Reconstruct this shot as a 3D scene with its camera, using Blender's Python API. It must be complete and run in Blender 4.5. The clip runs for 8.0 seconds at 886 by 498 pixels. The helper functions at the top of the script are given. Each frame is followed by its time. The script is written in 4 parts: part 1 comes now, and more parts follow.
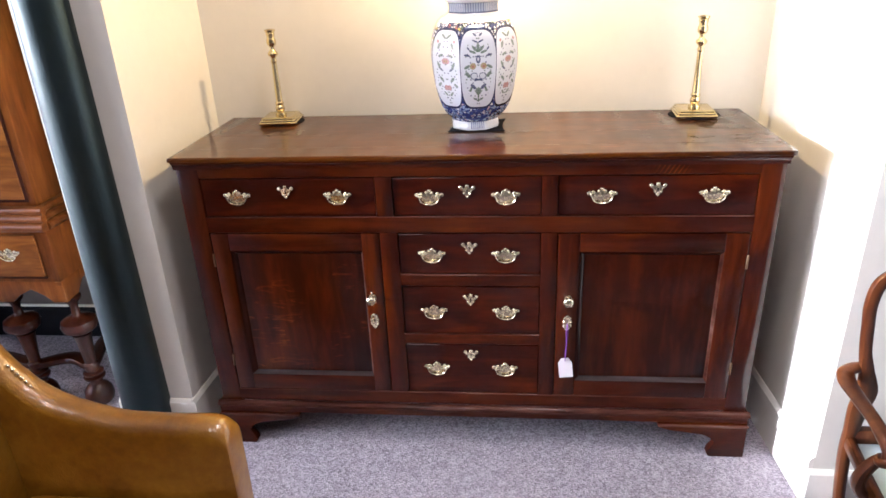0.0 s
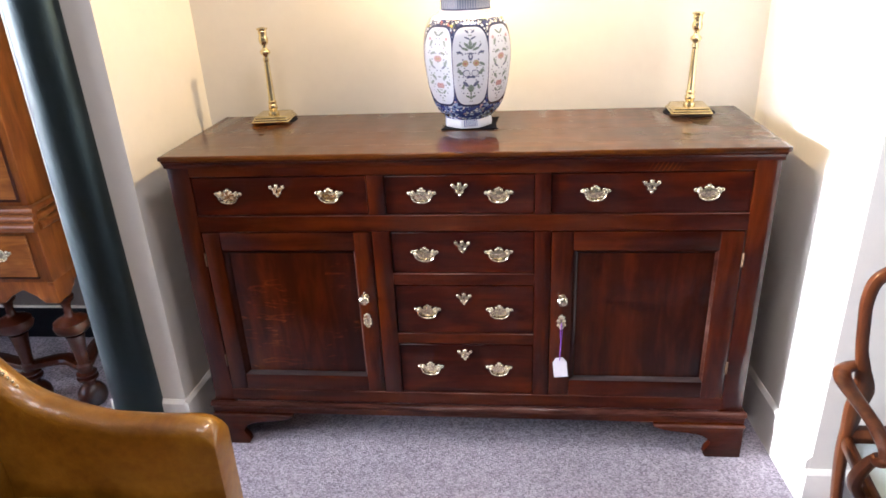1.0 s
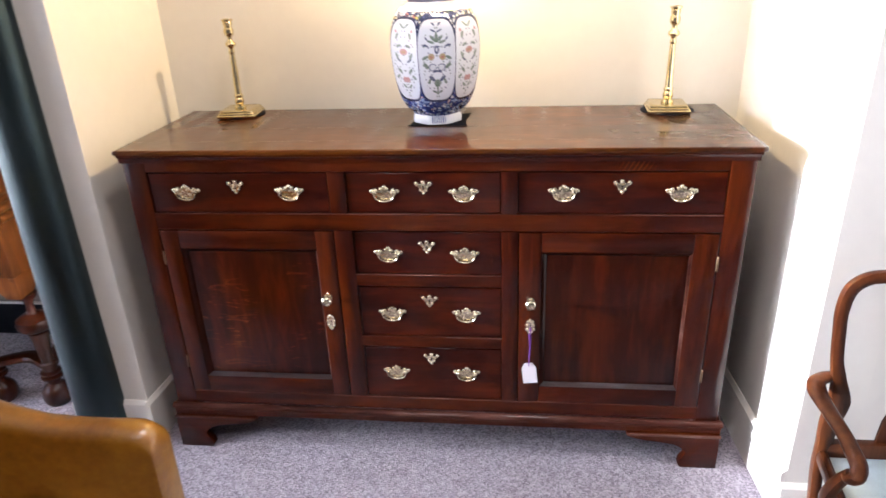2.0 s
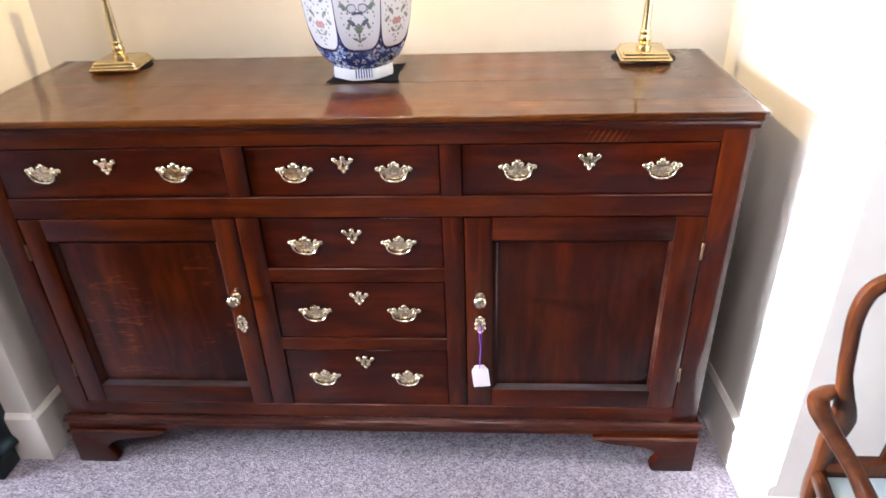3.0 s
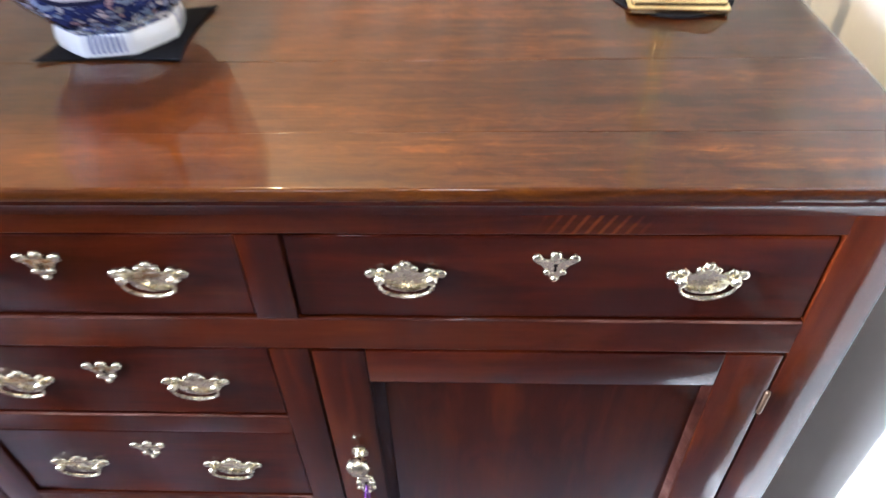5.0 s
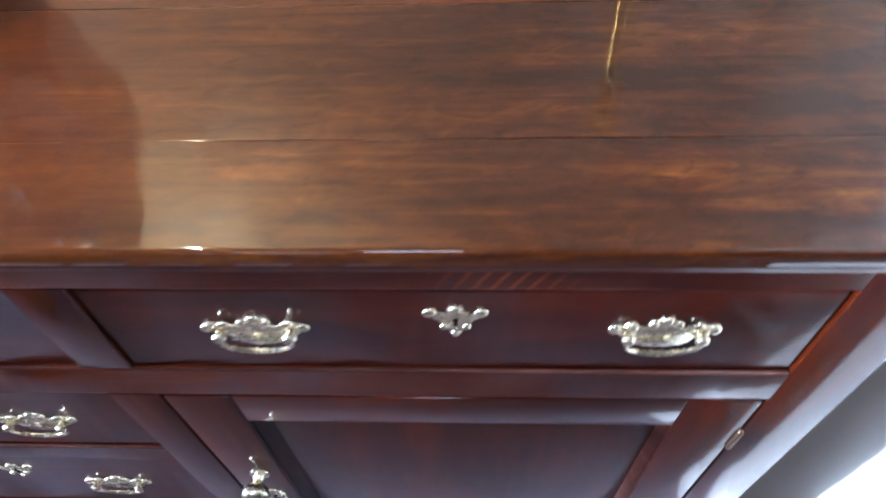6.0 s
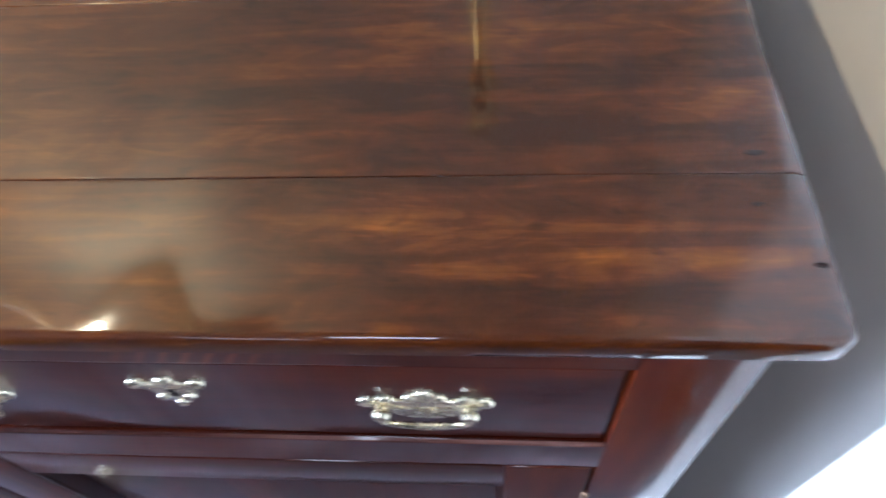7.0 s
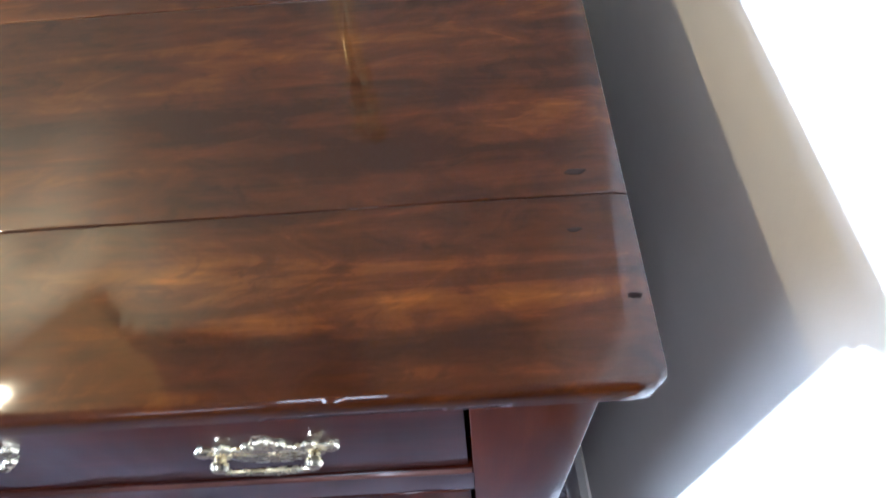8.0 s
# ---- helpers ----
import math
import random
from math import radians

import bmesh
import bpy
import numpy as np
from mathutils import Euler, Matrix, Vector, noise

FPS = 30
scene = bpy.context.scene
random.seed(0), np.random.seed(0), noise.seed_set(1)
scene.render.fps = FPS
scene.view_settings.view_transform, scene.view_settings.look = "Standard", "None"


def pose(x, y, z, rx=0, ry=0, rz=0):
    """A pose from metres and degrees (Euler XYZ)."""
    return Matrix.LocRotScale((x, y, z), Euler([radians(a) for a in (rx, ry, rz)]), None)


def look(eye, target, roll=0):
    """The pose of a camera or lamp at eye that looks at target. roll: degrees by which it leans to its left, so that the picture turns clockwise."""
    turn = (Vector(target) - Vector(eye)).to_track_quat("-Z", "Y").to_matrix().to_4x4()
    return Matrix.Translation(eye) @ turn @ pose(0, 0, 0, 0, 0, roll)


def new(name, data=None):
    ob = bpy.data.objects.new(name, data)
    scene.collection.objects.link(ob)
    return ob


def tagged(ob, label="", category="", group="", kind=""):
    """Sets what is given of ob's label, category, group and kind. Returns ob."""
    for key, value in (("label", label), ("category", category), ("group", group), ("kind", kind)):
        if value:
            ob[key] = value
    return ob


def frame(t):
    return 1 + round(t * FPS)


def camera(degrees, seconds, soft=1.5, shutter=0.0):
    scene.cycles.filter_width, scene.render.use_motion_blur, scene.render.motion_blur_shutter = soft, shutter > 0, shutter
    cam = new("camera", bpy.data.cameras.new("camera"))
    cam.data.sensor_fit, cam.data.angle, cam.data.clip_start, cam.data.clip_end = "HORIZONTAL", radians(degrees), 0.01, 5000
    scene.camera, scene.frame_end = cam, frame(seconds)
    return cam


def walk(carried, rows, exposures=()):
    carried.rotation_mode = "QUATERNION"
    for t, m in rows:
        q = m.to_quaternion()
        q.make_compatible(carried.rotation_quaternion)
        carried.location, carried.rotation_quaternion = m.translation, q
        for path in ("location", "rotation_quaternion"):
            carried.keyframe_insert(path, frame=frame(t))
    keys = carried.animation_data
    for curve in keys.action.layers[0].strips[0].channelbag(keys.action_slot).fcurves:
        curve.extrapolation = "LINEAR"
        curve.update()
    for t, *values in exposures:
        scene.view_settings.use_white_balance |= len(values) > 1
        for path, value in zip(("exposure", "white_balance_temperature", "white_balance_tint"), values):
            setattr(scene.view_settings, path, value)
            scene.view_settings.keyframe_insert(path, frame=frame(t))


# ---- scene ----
# ---------------------------------------------------------------- camera
cam = camera(66.8, 8.0, soft=1.55, shutter=0.6)
PATH = [
    (0, (0.118, -1.773, 1.51), (-0.083, 0.044, 0.697), -2.5),
    (0.5, (0.123, -1.768, 1.5), (-0.088, 0.049, 0.692), -2.7),
    (1, (0.142, -1.761, 1.493), (-0.064, 0.058, 0.687), -2.7),
    (1.5, (0.208, -1.745, 1.487), (-0.011, 0.071, 0.677), -2.6),
    (1.7, (0.222, -1.739, 1.479), (-0.007, 0.083, 0.686), -1.8),
    (2.8, (0.318, -1.384, 1.451), (0.116, 0.36, 0.492), -4.7),
    (3, (0.297, -1.31, 1.449), (0.173, 0.415, 0.444), -2.2),
    (3.5, (0.308, -1.126, 1.413), (0.108, 0.544, 0.33), -3.2),
    (4, (0.365, -0.867, 1.422), (0.179, 0.758, 0.271), -0.8),
    (4.5, (0.41, -0.69, 1.407), (0.21, 0.912, 0.226), -2.8),
    (4.7, (0.421, -0.599, 1.383), (0.283, 0.97, 0.15), -2.1),
    (5.8, (0.491, -0.278, 1.316), (0.448, 0.942, -0.268), -2.3),
    (6, (0.527, -0.242, 1.312), (0.44, 0.944, -0.296), -3.4),
    (6.5, (0.625, -0.17, 1.284), (0.369, 0.962, -0.344), -8.6),
    (7, (0.709, -0.143, 1.261), (0.54, 0.97, -0.392), -7.2),
    (7.5, (0.769, -0.127, 1.252), (0.681, 0.945, -0.434), -5.3),
    (8, (0.779, -0.105, 1.251), (0.726, 0.956, -0.443), -6.1),
]
EXPOSURES = [(0.0, 1.04, 6050, 18), (1.7, 1.02, 6050, 18), (3.0, 1.26, 6000, 17), (4.5, 1.25, 5650, 14), (6.0, 0.70, 4900, 14), (7.0, 0.54, 4850, 13), (8.0, 0.54, 4900, 13)]
walk(cam, [(t, look(eye, target, roll)) for t, eye, target, roll in PATH], EXPOSURES)

# ---------------------------------------------------------------- light
TOP = 1.003          # height of the dresser's top
world = bpy.data.worlds.new("sky")
scene.world = world
world.use_nodes = True
sky = world.node_tree.nodes.new("ShaderNodeTexSky")
sky.sky_type, sky.sun_disc = "NISHITA", False
sky.sun_elevation, sky.sun_rotation = radians(8), radians(261)
world.node_tree.links.new(sky.outputs[0], world.node_tree.nodes["Background"].inputs[0])
world.node_tree.nodes["Background"].inputs[1].default_value = 0.1


def area_lamp(name, eye, target, width, height, power, colour):
    data = bpy.data.lights.new(name, "AREA")
    data.shape, data.size, data.size_y, data.energy, data.color = "RECTANGLE", width, height, power, colour
    ob = new(name, data)
    ob.matrix_world = look(eye, target)
    return ob


# low hazy sun through the tall side window, raking along the dresser's front
sun = bpy.data.lights.new("sun", "SUN")
sun.energy, sun.color, sun.angle = 6.0, (0.90, 0.95, 1.0), radians(1.5)
new("sun", sun).matrix_world = look((0, 0, 0), (1.0, 0.15, -0.145))
# blue sky light in the opening of the side window
area_lamp("side_window_light", (-3.56, -1.75, 1.5), (1.0, -0.3, 0.7), 2.0, 1.5, 8.0, (0.42, 0.68, 1.0))
# two ceiling panels: just before the alcove, and an unseen fill added further back
PANELS = [(0.33, -0.68, 0.34, 8.0), (-0.45, -2.05, 0.60, 9.5)]           # x, y, size, power
for x, y, size, power in PANELS:
    area_lamp("ceiling_and_fill_light", (x, y, 2.845), (x, y, 0.0), size, size, power, (1.0, 0.955, 0.91))
bulb_light = bpy.data.lights.new("bulb_light", "POINT")
bulb_light.energy, bulb_light.color, bulb_light.shadow_soft_size = 18.0, (1.0, 0.75, 0.38), 0.016
new("bulb_light", bulb_light).location = (0.03, 0.295, 1.725)


# ---------------------------------------------------------------- materials
def material(name):
    m = bpy.data.materials.new(name)
    m.use_nodes = True
    nodes = m.node_tree.nodes
    return m, nodes, m.node_tree.links, nodes["Principled BSDF"]


def ramp(nodes, stops):
    r = nodes.new("ShaderNodeValToRGB")
    els = r.color_ramp.elements
    while len(els) < len(stops):
        els.new(0.5)
    for e, (p, c) in zip(els, stops):
        e.position, e.color = p, (*c, 1)
    return r


def noise_node(nodes, links, vec, scale, detail=4, rough=0.55, dist=0.0):
    n = nodes.new("ShaderNodeTexNoise")
    n.inputs["Scale"].default_value, n.inputs["Detail"].default_value = scale, detail
    n.inputs["Roughness"].default_value, n.inputs["Distortion"].default_value = rough, dist
    links.new(vec, n.inputs["Vector"])
    return n.outputs["Fac"]


def calc(nodes, links, op, a, b=None, c=None):
    n = nodes.new("ShaderNodeMath")
    n.operation = op
    for i, v in enumerate((a, b, c)):
        if v is None:
            continue
        if isinstance(v, (int, float)):
            n.inputs[i].default_value = v
        else:
            links.new(v, n.inputs[i])
    return n.outputs[0]


def mixed(nodes, links, fac, a, b, mode="MIX"):
    n = nodes.new("ShaderNodeMix")
    n.data_type, n.blend_type = "RGBA", mode
    for socket, v in ((n.inputs[0], fac), (n.inputs[6], a), (n.inputs[7], b)):
        if isinstance(v, (int, float)):
            socket.default_value = v
        elif isinstance(v, tuple):
            socket.default_value = (*v, 1)
        else:
            links.new(v, socket)
    return n.outputs[2]


def bump(nodes, links, bsdf, height, strength, distance, under=None):
    b = nodes.new("ShaderNodeBump")
    b.inputs["Strength"].default_value, b.inputs["Distance"].default_value = strength, distance
    links.new(height, b.inputs["Height"])
    if under:
        links.new(under, b.inputs["Normal"])
    links.new(b.outputs[0], bsdf.inputs["Normal"])
    return b.outputs[0]


def varied_coords(nodes, links, spread=5.0):
    """Object coordinates, shifted from piece to piece."""
    tc, info = nodes.new("ShaderNodeTexCoord"), nodes.new("ShaderNodeObjectInfo")
    add = nodes.new("ShaderNodeVectorMath")
    add.operation = "MULTIPLY_ADD"
    links.new(info.outputs["Random"], add.inputs[0])
    add.inputs[1].default_value = (spread, spread * 0.7, spread * 1.3)
    links.new(tc.outputs["Object"], add.inputs[2])
    return add.outputs[0]


def scaled(nodes, links, vec, scale):
    n = nodes.new("ShaderNodeMapping")
    n.inputs["Scale"].default_value = scale
    links.new(vec, n.inputs["Vector"])
    return n.outputs[0]


def wood(name, axis, stops, rough=0.30, figure=0.4, coat=0.6, shine=0.06, polish=0.08, lines=0.08, wave=0.03, flecks=0.0, grain=(2.4, 11.0), mottled=0.0, dim_end=0.0, clouds=0.32, bars=None, film=1.34):
    """Polished timber with its grain along one axis: bands, pores, patina and uneven old polish.
    flecks: pale silky marks across the grain; mottled: cloudy figure; dim_end: colour darkened to paint dimmer light at
    a long board's end;
    bars: a short run of pale slanting stripes, as (middle along x, half length); wave: unevenness of the polish; grain:
    how fine along and across; film: density of the polish."""
    m, nodes, links, bsdf = material(name)
    vec = varied_coords(nodes, links)
    along = {"x": (1, 0, 0), "y": (0, 1, 0), "z": (0, 0, 1)}[axis]

    def stretched(a, b):
        return scaled(nodes, links, vec, [a if n else b for n in along])

    band = noise_node(nodes, links, stretched(0.9, 9), 2.2, 4, 0.5, 0.8)
    pores = noise_node(nodes, links, stretched(6, 130), 1.6, 2, 0.5)
    flame = noise_node(nodes, links, stretched(*grain), 2.4, 5, 0.55, 1.0)
    patina = noise_node(nodes, links, stretched(1.0, 1.5), 3.4, 5, 0.6, 0.4)
    fine = noise_node(nodes, links, stretched(1.8, 75), 1.8, 4, 0.55, 0.3)
    value = calc(nodes, links, "MULTIPLY_ADD", flame, figure, calc(nodes, links, "MULTIPLY", band, 1.0 - figure))
    value = calc(nodes, links, "MULTIPLY_ADD", fine, lines, calc(nodes, links, "MULTIPLY", value, 1.0 - lines))
    value = calc(nodes, links, "MULTIPLY_ADD", calc(nodes, links, "SUBTRACT", pores, 0.5), 0.06, value)
    value = calc(nodes, links, "MULTIPLY_ADD", calc(nodes, links, "SUBTRACT", patina, 0.5), clouds, value)
    if mottled:
        cloud = noise_node(nodes, links, stretched(0.45, 1.0), 56, 4, 0.6, 1.0)
        value = calc(nodes, links, "MULTIPLY_ADD", calc(nodes, links, "SUBTRACT", cloud, 0.5), mottled, value)
    if dim_end:
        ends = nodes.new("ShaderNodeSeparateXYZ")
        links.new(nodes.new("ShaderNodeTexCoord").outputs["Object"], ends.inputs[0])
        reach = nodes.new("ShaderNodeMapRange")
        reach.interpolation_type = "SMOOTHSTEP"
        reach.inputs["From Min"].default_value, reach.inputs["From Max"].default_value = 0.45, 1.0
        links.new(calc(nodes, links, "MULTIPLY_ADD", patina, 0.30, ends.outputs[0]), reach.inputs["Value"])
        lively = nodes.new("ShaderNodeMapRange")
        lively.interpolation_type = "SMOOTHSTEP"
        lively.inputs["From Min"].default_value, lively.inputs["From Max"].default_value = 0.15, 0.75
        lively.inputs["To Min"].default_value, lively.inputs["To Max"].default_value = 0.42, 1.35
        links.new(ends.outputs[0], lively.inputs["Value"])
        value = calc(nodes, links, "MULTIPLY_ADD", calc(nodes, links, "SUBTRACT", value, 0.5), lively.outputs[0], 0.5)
        # dark clouds at the +x end, with its dimmer light painted in
        value = calc(nodes, links, "MULTIPLY_ADD", reach.outputs[0], -dim_end, value)
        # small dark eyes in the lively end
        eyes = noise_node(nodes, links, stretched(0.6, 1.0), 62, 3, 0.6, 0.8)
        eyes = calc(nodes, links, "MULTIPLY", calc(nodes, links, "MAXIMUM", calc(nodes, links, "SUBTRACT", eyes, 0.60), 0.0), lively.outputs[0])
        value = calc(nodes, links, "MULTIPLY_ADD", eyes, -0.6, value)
    if flecks:
        ray = noise_node(nodes, links, stretched(26, 5.5), 2.2, 3, 0.5, 1.4)
        some = noise_node(nodes, links, vec, 4.6, 2, 0.5)
        ray = calc(nodes, links, "MULTIPLY", calc(nodes, links, "MAXIMUM", calc(nodes, links, "SUBTRACT", ray, 0.56), 0.0), calc(nodes, links, "GREATER_THAN", some, 0.50))
        value = calc(nodes, links, "MULTIPLY_ADD", ray, flecks, value)
    if bars:
        where = nodes.new("ShaderNodeSeparateXYZ")
        links.new(nodes.new("ShaderNodeTexCoord").outputs["Object"], where.inputs[0])
        slant = calc(nodes, links, "MULTIPLY_ADD", where.outputs[2], -0.55, where.outputs[0])
        slant = calc(nodes, links, "MULTIPLY_ADD", band, 0.010, slant)
        stripe = calc(nodes, links, "SINE", calc(nodes, links, "MULTIPLY", slant, 2 * math.pi / 0.0125))
        off = calc(nodes, links, "DIVIDE", calc(nodes, links, "SUBTRACT", where.outputs[0], bars[0]), bars[1])
        near = calc(nodes, links, "MAXIMUM", calc(nodes, links, "MULTIPLY_ADD", calc(nodes, links, "MULTIPLY", off, off), -1.0, 1.0), 0.0)
        value = calc(nodes, links, "MULTIPLY_ADD", calc(nodes, links, "MULTIPLY", calc(nodes, links, "MAXIMUM", stripe, 0.0), near), 0.28, value)
    r = ramp(nodes, stops)
    links.new(value, r.inputs[0])
    links.new(r.outputs[0], bsdf.inputs["Base Color"])
    worn = noise_node(nodes, links, vec, 11, 5, 0.65)
    links.new(calc(nodes, links, "MAXIMUM", calc(nodes, links, "MULTIPLY_ADD", worn, 0.16, rough - 0.08), 0.28), bsdf.inputs["Roughness"])
    links.new(calc(nodes, links, "MULTIPLY_ADD", worn, polish * 0.9, polish * 0.55), bsdf.inputs["Coat Roughness"])
    bsdf.inputs["Coat Weight"].default_value, bsdf.inputs["Coat IOR"].default_value = coat, film
    bsdf.inputs["Specular IOR Level"].default_value = shine
    low = bump(nodes, links, bsdf, noise_node(nodes, links, stretched(3, 9), 2.0, 3), 0.02, 0.004)
    bump(nodes, links, bsdf, pores, 0.05, 0.0004, low)
    # the film of polish is not quite flat
    skin = nodes.new("ShaderNodeBump")
    skin.inputs["Strength"].default_value, skin.inputs["Distance"].default_value = wave, 0.002
    uneven = calc(nodes, links, "MULTIPLY_ADD", noise_node(nodes, links, stretched(0.5, 1.0), 150, 3, 0.6), 0.45, noise_node(nodes, links, stretched(0.6, 1.0), 24, 2, 0.5))
    links.new(uneven, skin.inputs["Height"])
    links.new(skin.outputs[0], bsdf.inputs["Coat Normal"])
    return m


RED = [(0.15, (0.0060, 0.0007, 0.0002)), (0.45, (0.0210, 0.0021, 0.0003)), (0.60, (0.043, 0.0062, 0.0006)), (0.8, (0.090, 0.0200, 0.0020))]
FLAMED = [(0.22, (0.0145, 0.0031, 0.0003)), (0.42, (0.0345, 0.0078, 0.0004)), (0.54, (0.066, 0.0173, 0.0007)), (0.74, (0.172, 0.051, 0.0024))]
DRAWER = [(0.15, (0.0048, 0.0005, 0.0002)), (0.45, (0.0170, 0.0014, 0.0003)), (0.60, (0.036, 0.0042, 0.0005)), (0.8, (0.080, 0.0150, 0.0017))]
PANEL = [(0.15, (0.0052, 0.0006, 0.0002)), (0.44, (0.0180, 0.0019, 0.0003)), (0.60, (0.038, 0.0052, 0.0007)), (0.82, (0.086, 0.0190, 0.0025))]
CHAIR = [(0.25, (0.020, 0.0045, 0.0018)), (0.5, (0.055, 0.0145, 0.0045)), (0.78, (0.125, 0.040, 0.012))]
WALNUT = [(0.25, (0.034, 0.008, 0.002)), (0.5, (0.105, 0.029, 0.0055)), (0.78, (0.20, 0.066, 0.013))]
wood_across = wood("mahogany_across", "x", RED, figure=0.35, coat=0.75, polish=0.09)
wood_barred = wood("mahogany_barred", "x", RED, figure=0.35, coat=0.75, polish=0.09, bars=(0.548, 0.055))
wood_upright = wood("mahogany_upright", "z", RED, figure=0.35, coat=0.95, polish=0.10, clouds=0.20)
wood_back = wood("mahogany_deep", "y", RED, figure=0.35, coat=0.4)
wood_top = wood("mahogany_top", "x", FLAMED, 0.34, 0.50, 0.88, 0.05, 0.05, 0.10, 0.04, grain=(2.8, 22.0), mottled=0.36, dim_end=0.20, clouds=0.28, film=1.39)
wood_panel = wood("oak_panel", "z", PANEL, figure=0.5, coat=0.75, polish=0.09, lines=0.05)
wood_figured = wood("figured_oak_panel", "z", PANEL, figure=0.5, coat=0.75, polish=0.09, lines=0.05, flecks=1.8)
wood_drawer = wood("mahogany_drawer", "x", DRAWER, figure=0.45, coat=0.75, polish=0.09)
# two pale woods that put edge highlights and lit slopes into the colour
wood_edge_glint = wood("edge_glint_mahogany", "x", [(0.25, (0.012, 0.0020, 0.0009)), (0.46, (0.036, 0.0095, 0.0055)), (0.62, (0.075, 0.030, 0.021)), (0.8, (0.18, 0.105, 0.085))], 0.34, 0.3, 0.6, clouds=0.8)
wood_ledge_glint = wood("ledge_glint_moulding", "x", [(0.25, (0.020, 0.010, 0.008)), (0.5, (0.055, 0.039, 0.037)), (0.75, (0.115, 0.095, 0.094))], 0.36, 0.3, 0.4, clouds=0.6)
wood_chair = wood("chair_mahogany", "z", CHAIR, 0.3, 0.35, 0.7, 0.1)
wood_walnut = wood("walnut", "z", WALNUT, 0.3, 0.5, 0.6, 0.08)
wood_burr = wood("burr_walnut", "x", [(0.25, (0.07, 0.02, 0.004)), (0.5, (0.165, 0.053, 0.010)), (0.78, (0.29, 0.115, 0.027))], 0.3, 0.85, 0.8, 0.1)
wood_bead = wood("polished_walnut_bead", "x", WALNUT, 0.3, 0.4, 1.0, 0.08, 0.10, film=1.65)
wood_turned = wood("turned_walnut", "z", [(0.2, (0.012, 0.0022, 0.0008)), (0.6, (0.036, 0.0065, 0.0018)), (0.9, (0.085, 0.020, 0.005))], 0.3, 0.4, 0.9, 0.05, 0.05, film=1.45)


def plain(name, colour, rough, metal=0.0, var=0.12, scale=8.0, relief=0.0, relief_scale=120.0, coat=0.0):
    """A surface of one colour with blotches at two scales, uneven gloss and a fine relief."""
    m, nodes, links, bsdf = material(name)
    vec = varied_coords(nodes, links)
    n = calc(nodes, links, "MULTIPLY_ADD", noise_node(nodes, links, vec, scale * 9, 3), 0.35, calc(nodes, links, "MULTIPLY", noise_node(nodes, links, vec, scale, 4), 0.65))
    r = ramp(nodes, [(0.3, tuple(c * (1 - var) for c in colour)), (0.7, tuple(min(1, c * (1 + var * 0.6)) for c in colour))])
    links.new(n, r.inputs[0])
    links.new(r.outputs[0], bsdf.inputs["Base Color"])
    bsdf.inputs["Metallic"].default_value = metal
    links.new(calc(nodes, links, "MAXIMUM", calc(nodes, links, "MULTIPLY_ADD", noise_node(nodes, links, vec, scale * 2.3, 4), 0.24, max(0.02, rough - 0.12)), 0.28 if rough > 0.27 else 0.02), bsdf.inputs["Roughness"])
    bsdf.inputs["Coat Weight"].default_value = coat
    if relief:
        bump(nodes, links, bsdf, noise_node(nodes, links, vec, relief_scale, 4), relief, 0.002)
    return m


wall_paint = plain("cream_wall_paint", (0.71, 0.675, 0.595), 0.6, var=0.05, scale=3, relief=0.18, relief_scale=60)
shop_paint = plain("grey_shop_wall_paint", (0.19, 0.19, 0.205), 0.6, var=0.15, scale=3, relief=0.18, relief_scale=60)
skirt_paint = plain("cream_gloss_paint", (0.80, 0.76, 0.68), 0.4, var=0.06, scale=6, relief=0.1, relief_scale=30)
ceiling_paint = plain("white_ceiling_paint", (0.8, 0.79, 0.76), 0.7, var=0.03, scale=2)
black_iron = plain("black_painted_iron", (0.0015, 0.0025, 0.003), 0.40, var=0.3, scale=14, relief=0.16, relief_scale=35)
black_iron.node_tree.nodes["Principled BSDF"].inputs["Specular Tint"].default_value = (0.66, 0.95, 1.0, 1)
black_iron.node_tree.nodes["Principled BSDF"].inputs["Specular IOR Level"].default_value = 0.6
brass_old = plain("aged_brass", (0.78, 0.70, 0.50), 0.26, 1.0, var=0.25, scale=60)
brass_dull = plain("tarnished_brass", (0.16, 0.10, 0.06), 0.50, 1.0, var=0.35, scale=60)
brass_bright = plain("polished_brass", (0.72, 0.60, 0.34), 0.17, 1.0, var=0.15, scale=40)
felt = plain("black_felt", (0.008, 0.008, 0.011), 0.9, var=0.3, scale=60, relief=0.3, relief_scale=500)
felt.node_tree.nodes["Principled BSDF"].inputs["Specular IOR Level"].default_value = 0.08
dark_gap = plain("dark_inside", (0.008, 0.004, 0.003), 0.8, var=0.2)
dark_gap.node_tree.nodes["Principled BSDF"].inputs["Specular IOR Level"].default_value = 0.06
knot_wood = plain("knot_wood", (0.010, 0.0045, 0.003), 0.75, var=0.3, scale=90)
knot_wood.node_tree.nodes["Principled BSDF"].inputs["Specular IOR Level"].default_value = 0.1
dark_paint = plain("grey_brown_paint", (0.12, 0.10, 0.09), 0.5, var=0.2, scale=5)
card = plain("white_card", (0.62, 0.58, 0.59), 0.6, var=0.04, scale=20)
string_purple = plain("purple_string", (0.14, 0.03, 0.22), 0.7, var=0.2, scale=200)
silk = plain("pale_blue_silk", (0.50, 0.62, 0.66), 0.5, var=0.12, scale=25, relief=0.3, relief_scale=300)
shade_cloth = plain("buff_shade", (0.55, 0.43, 0.28), 0.8, var=0.05, scale=20)
_n = shade_cloth.node_tree.nodes
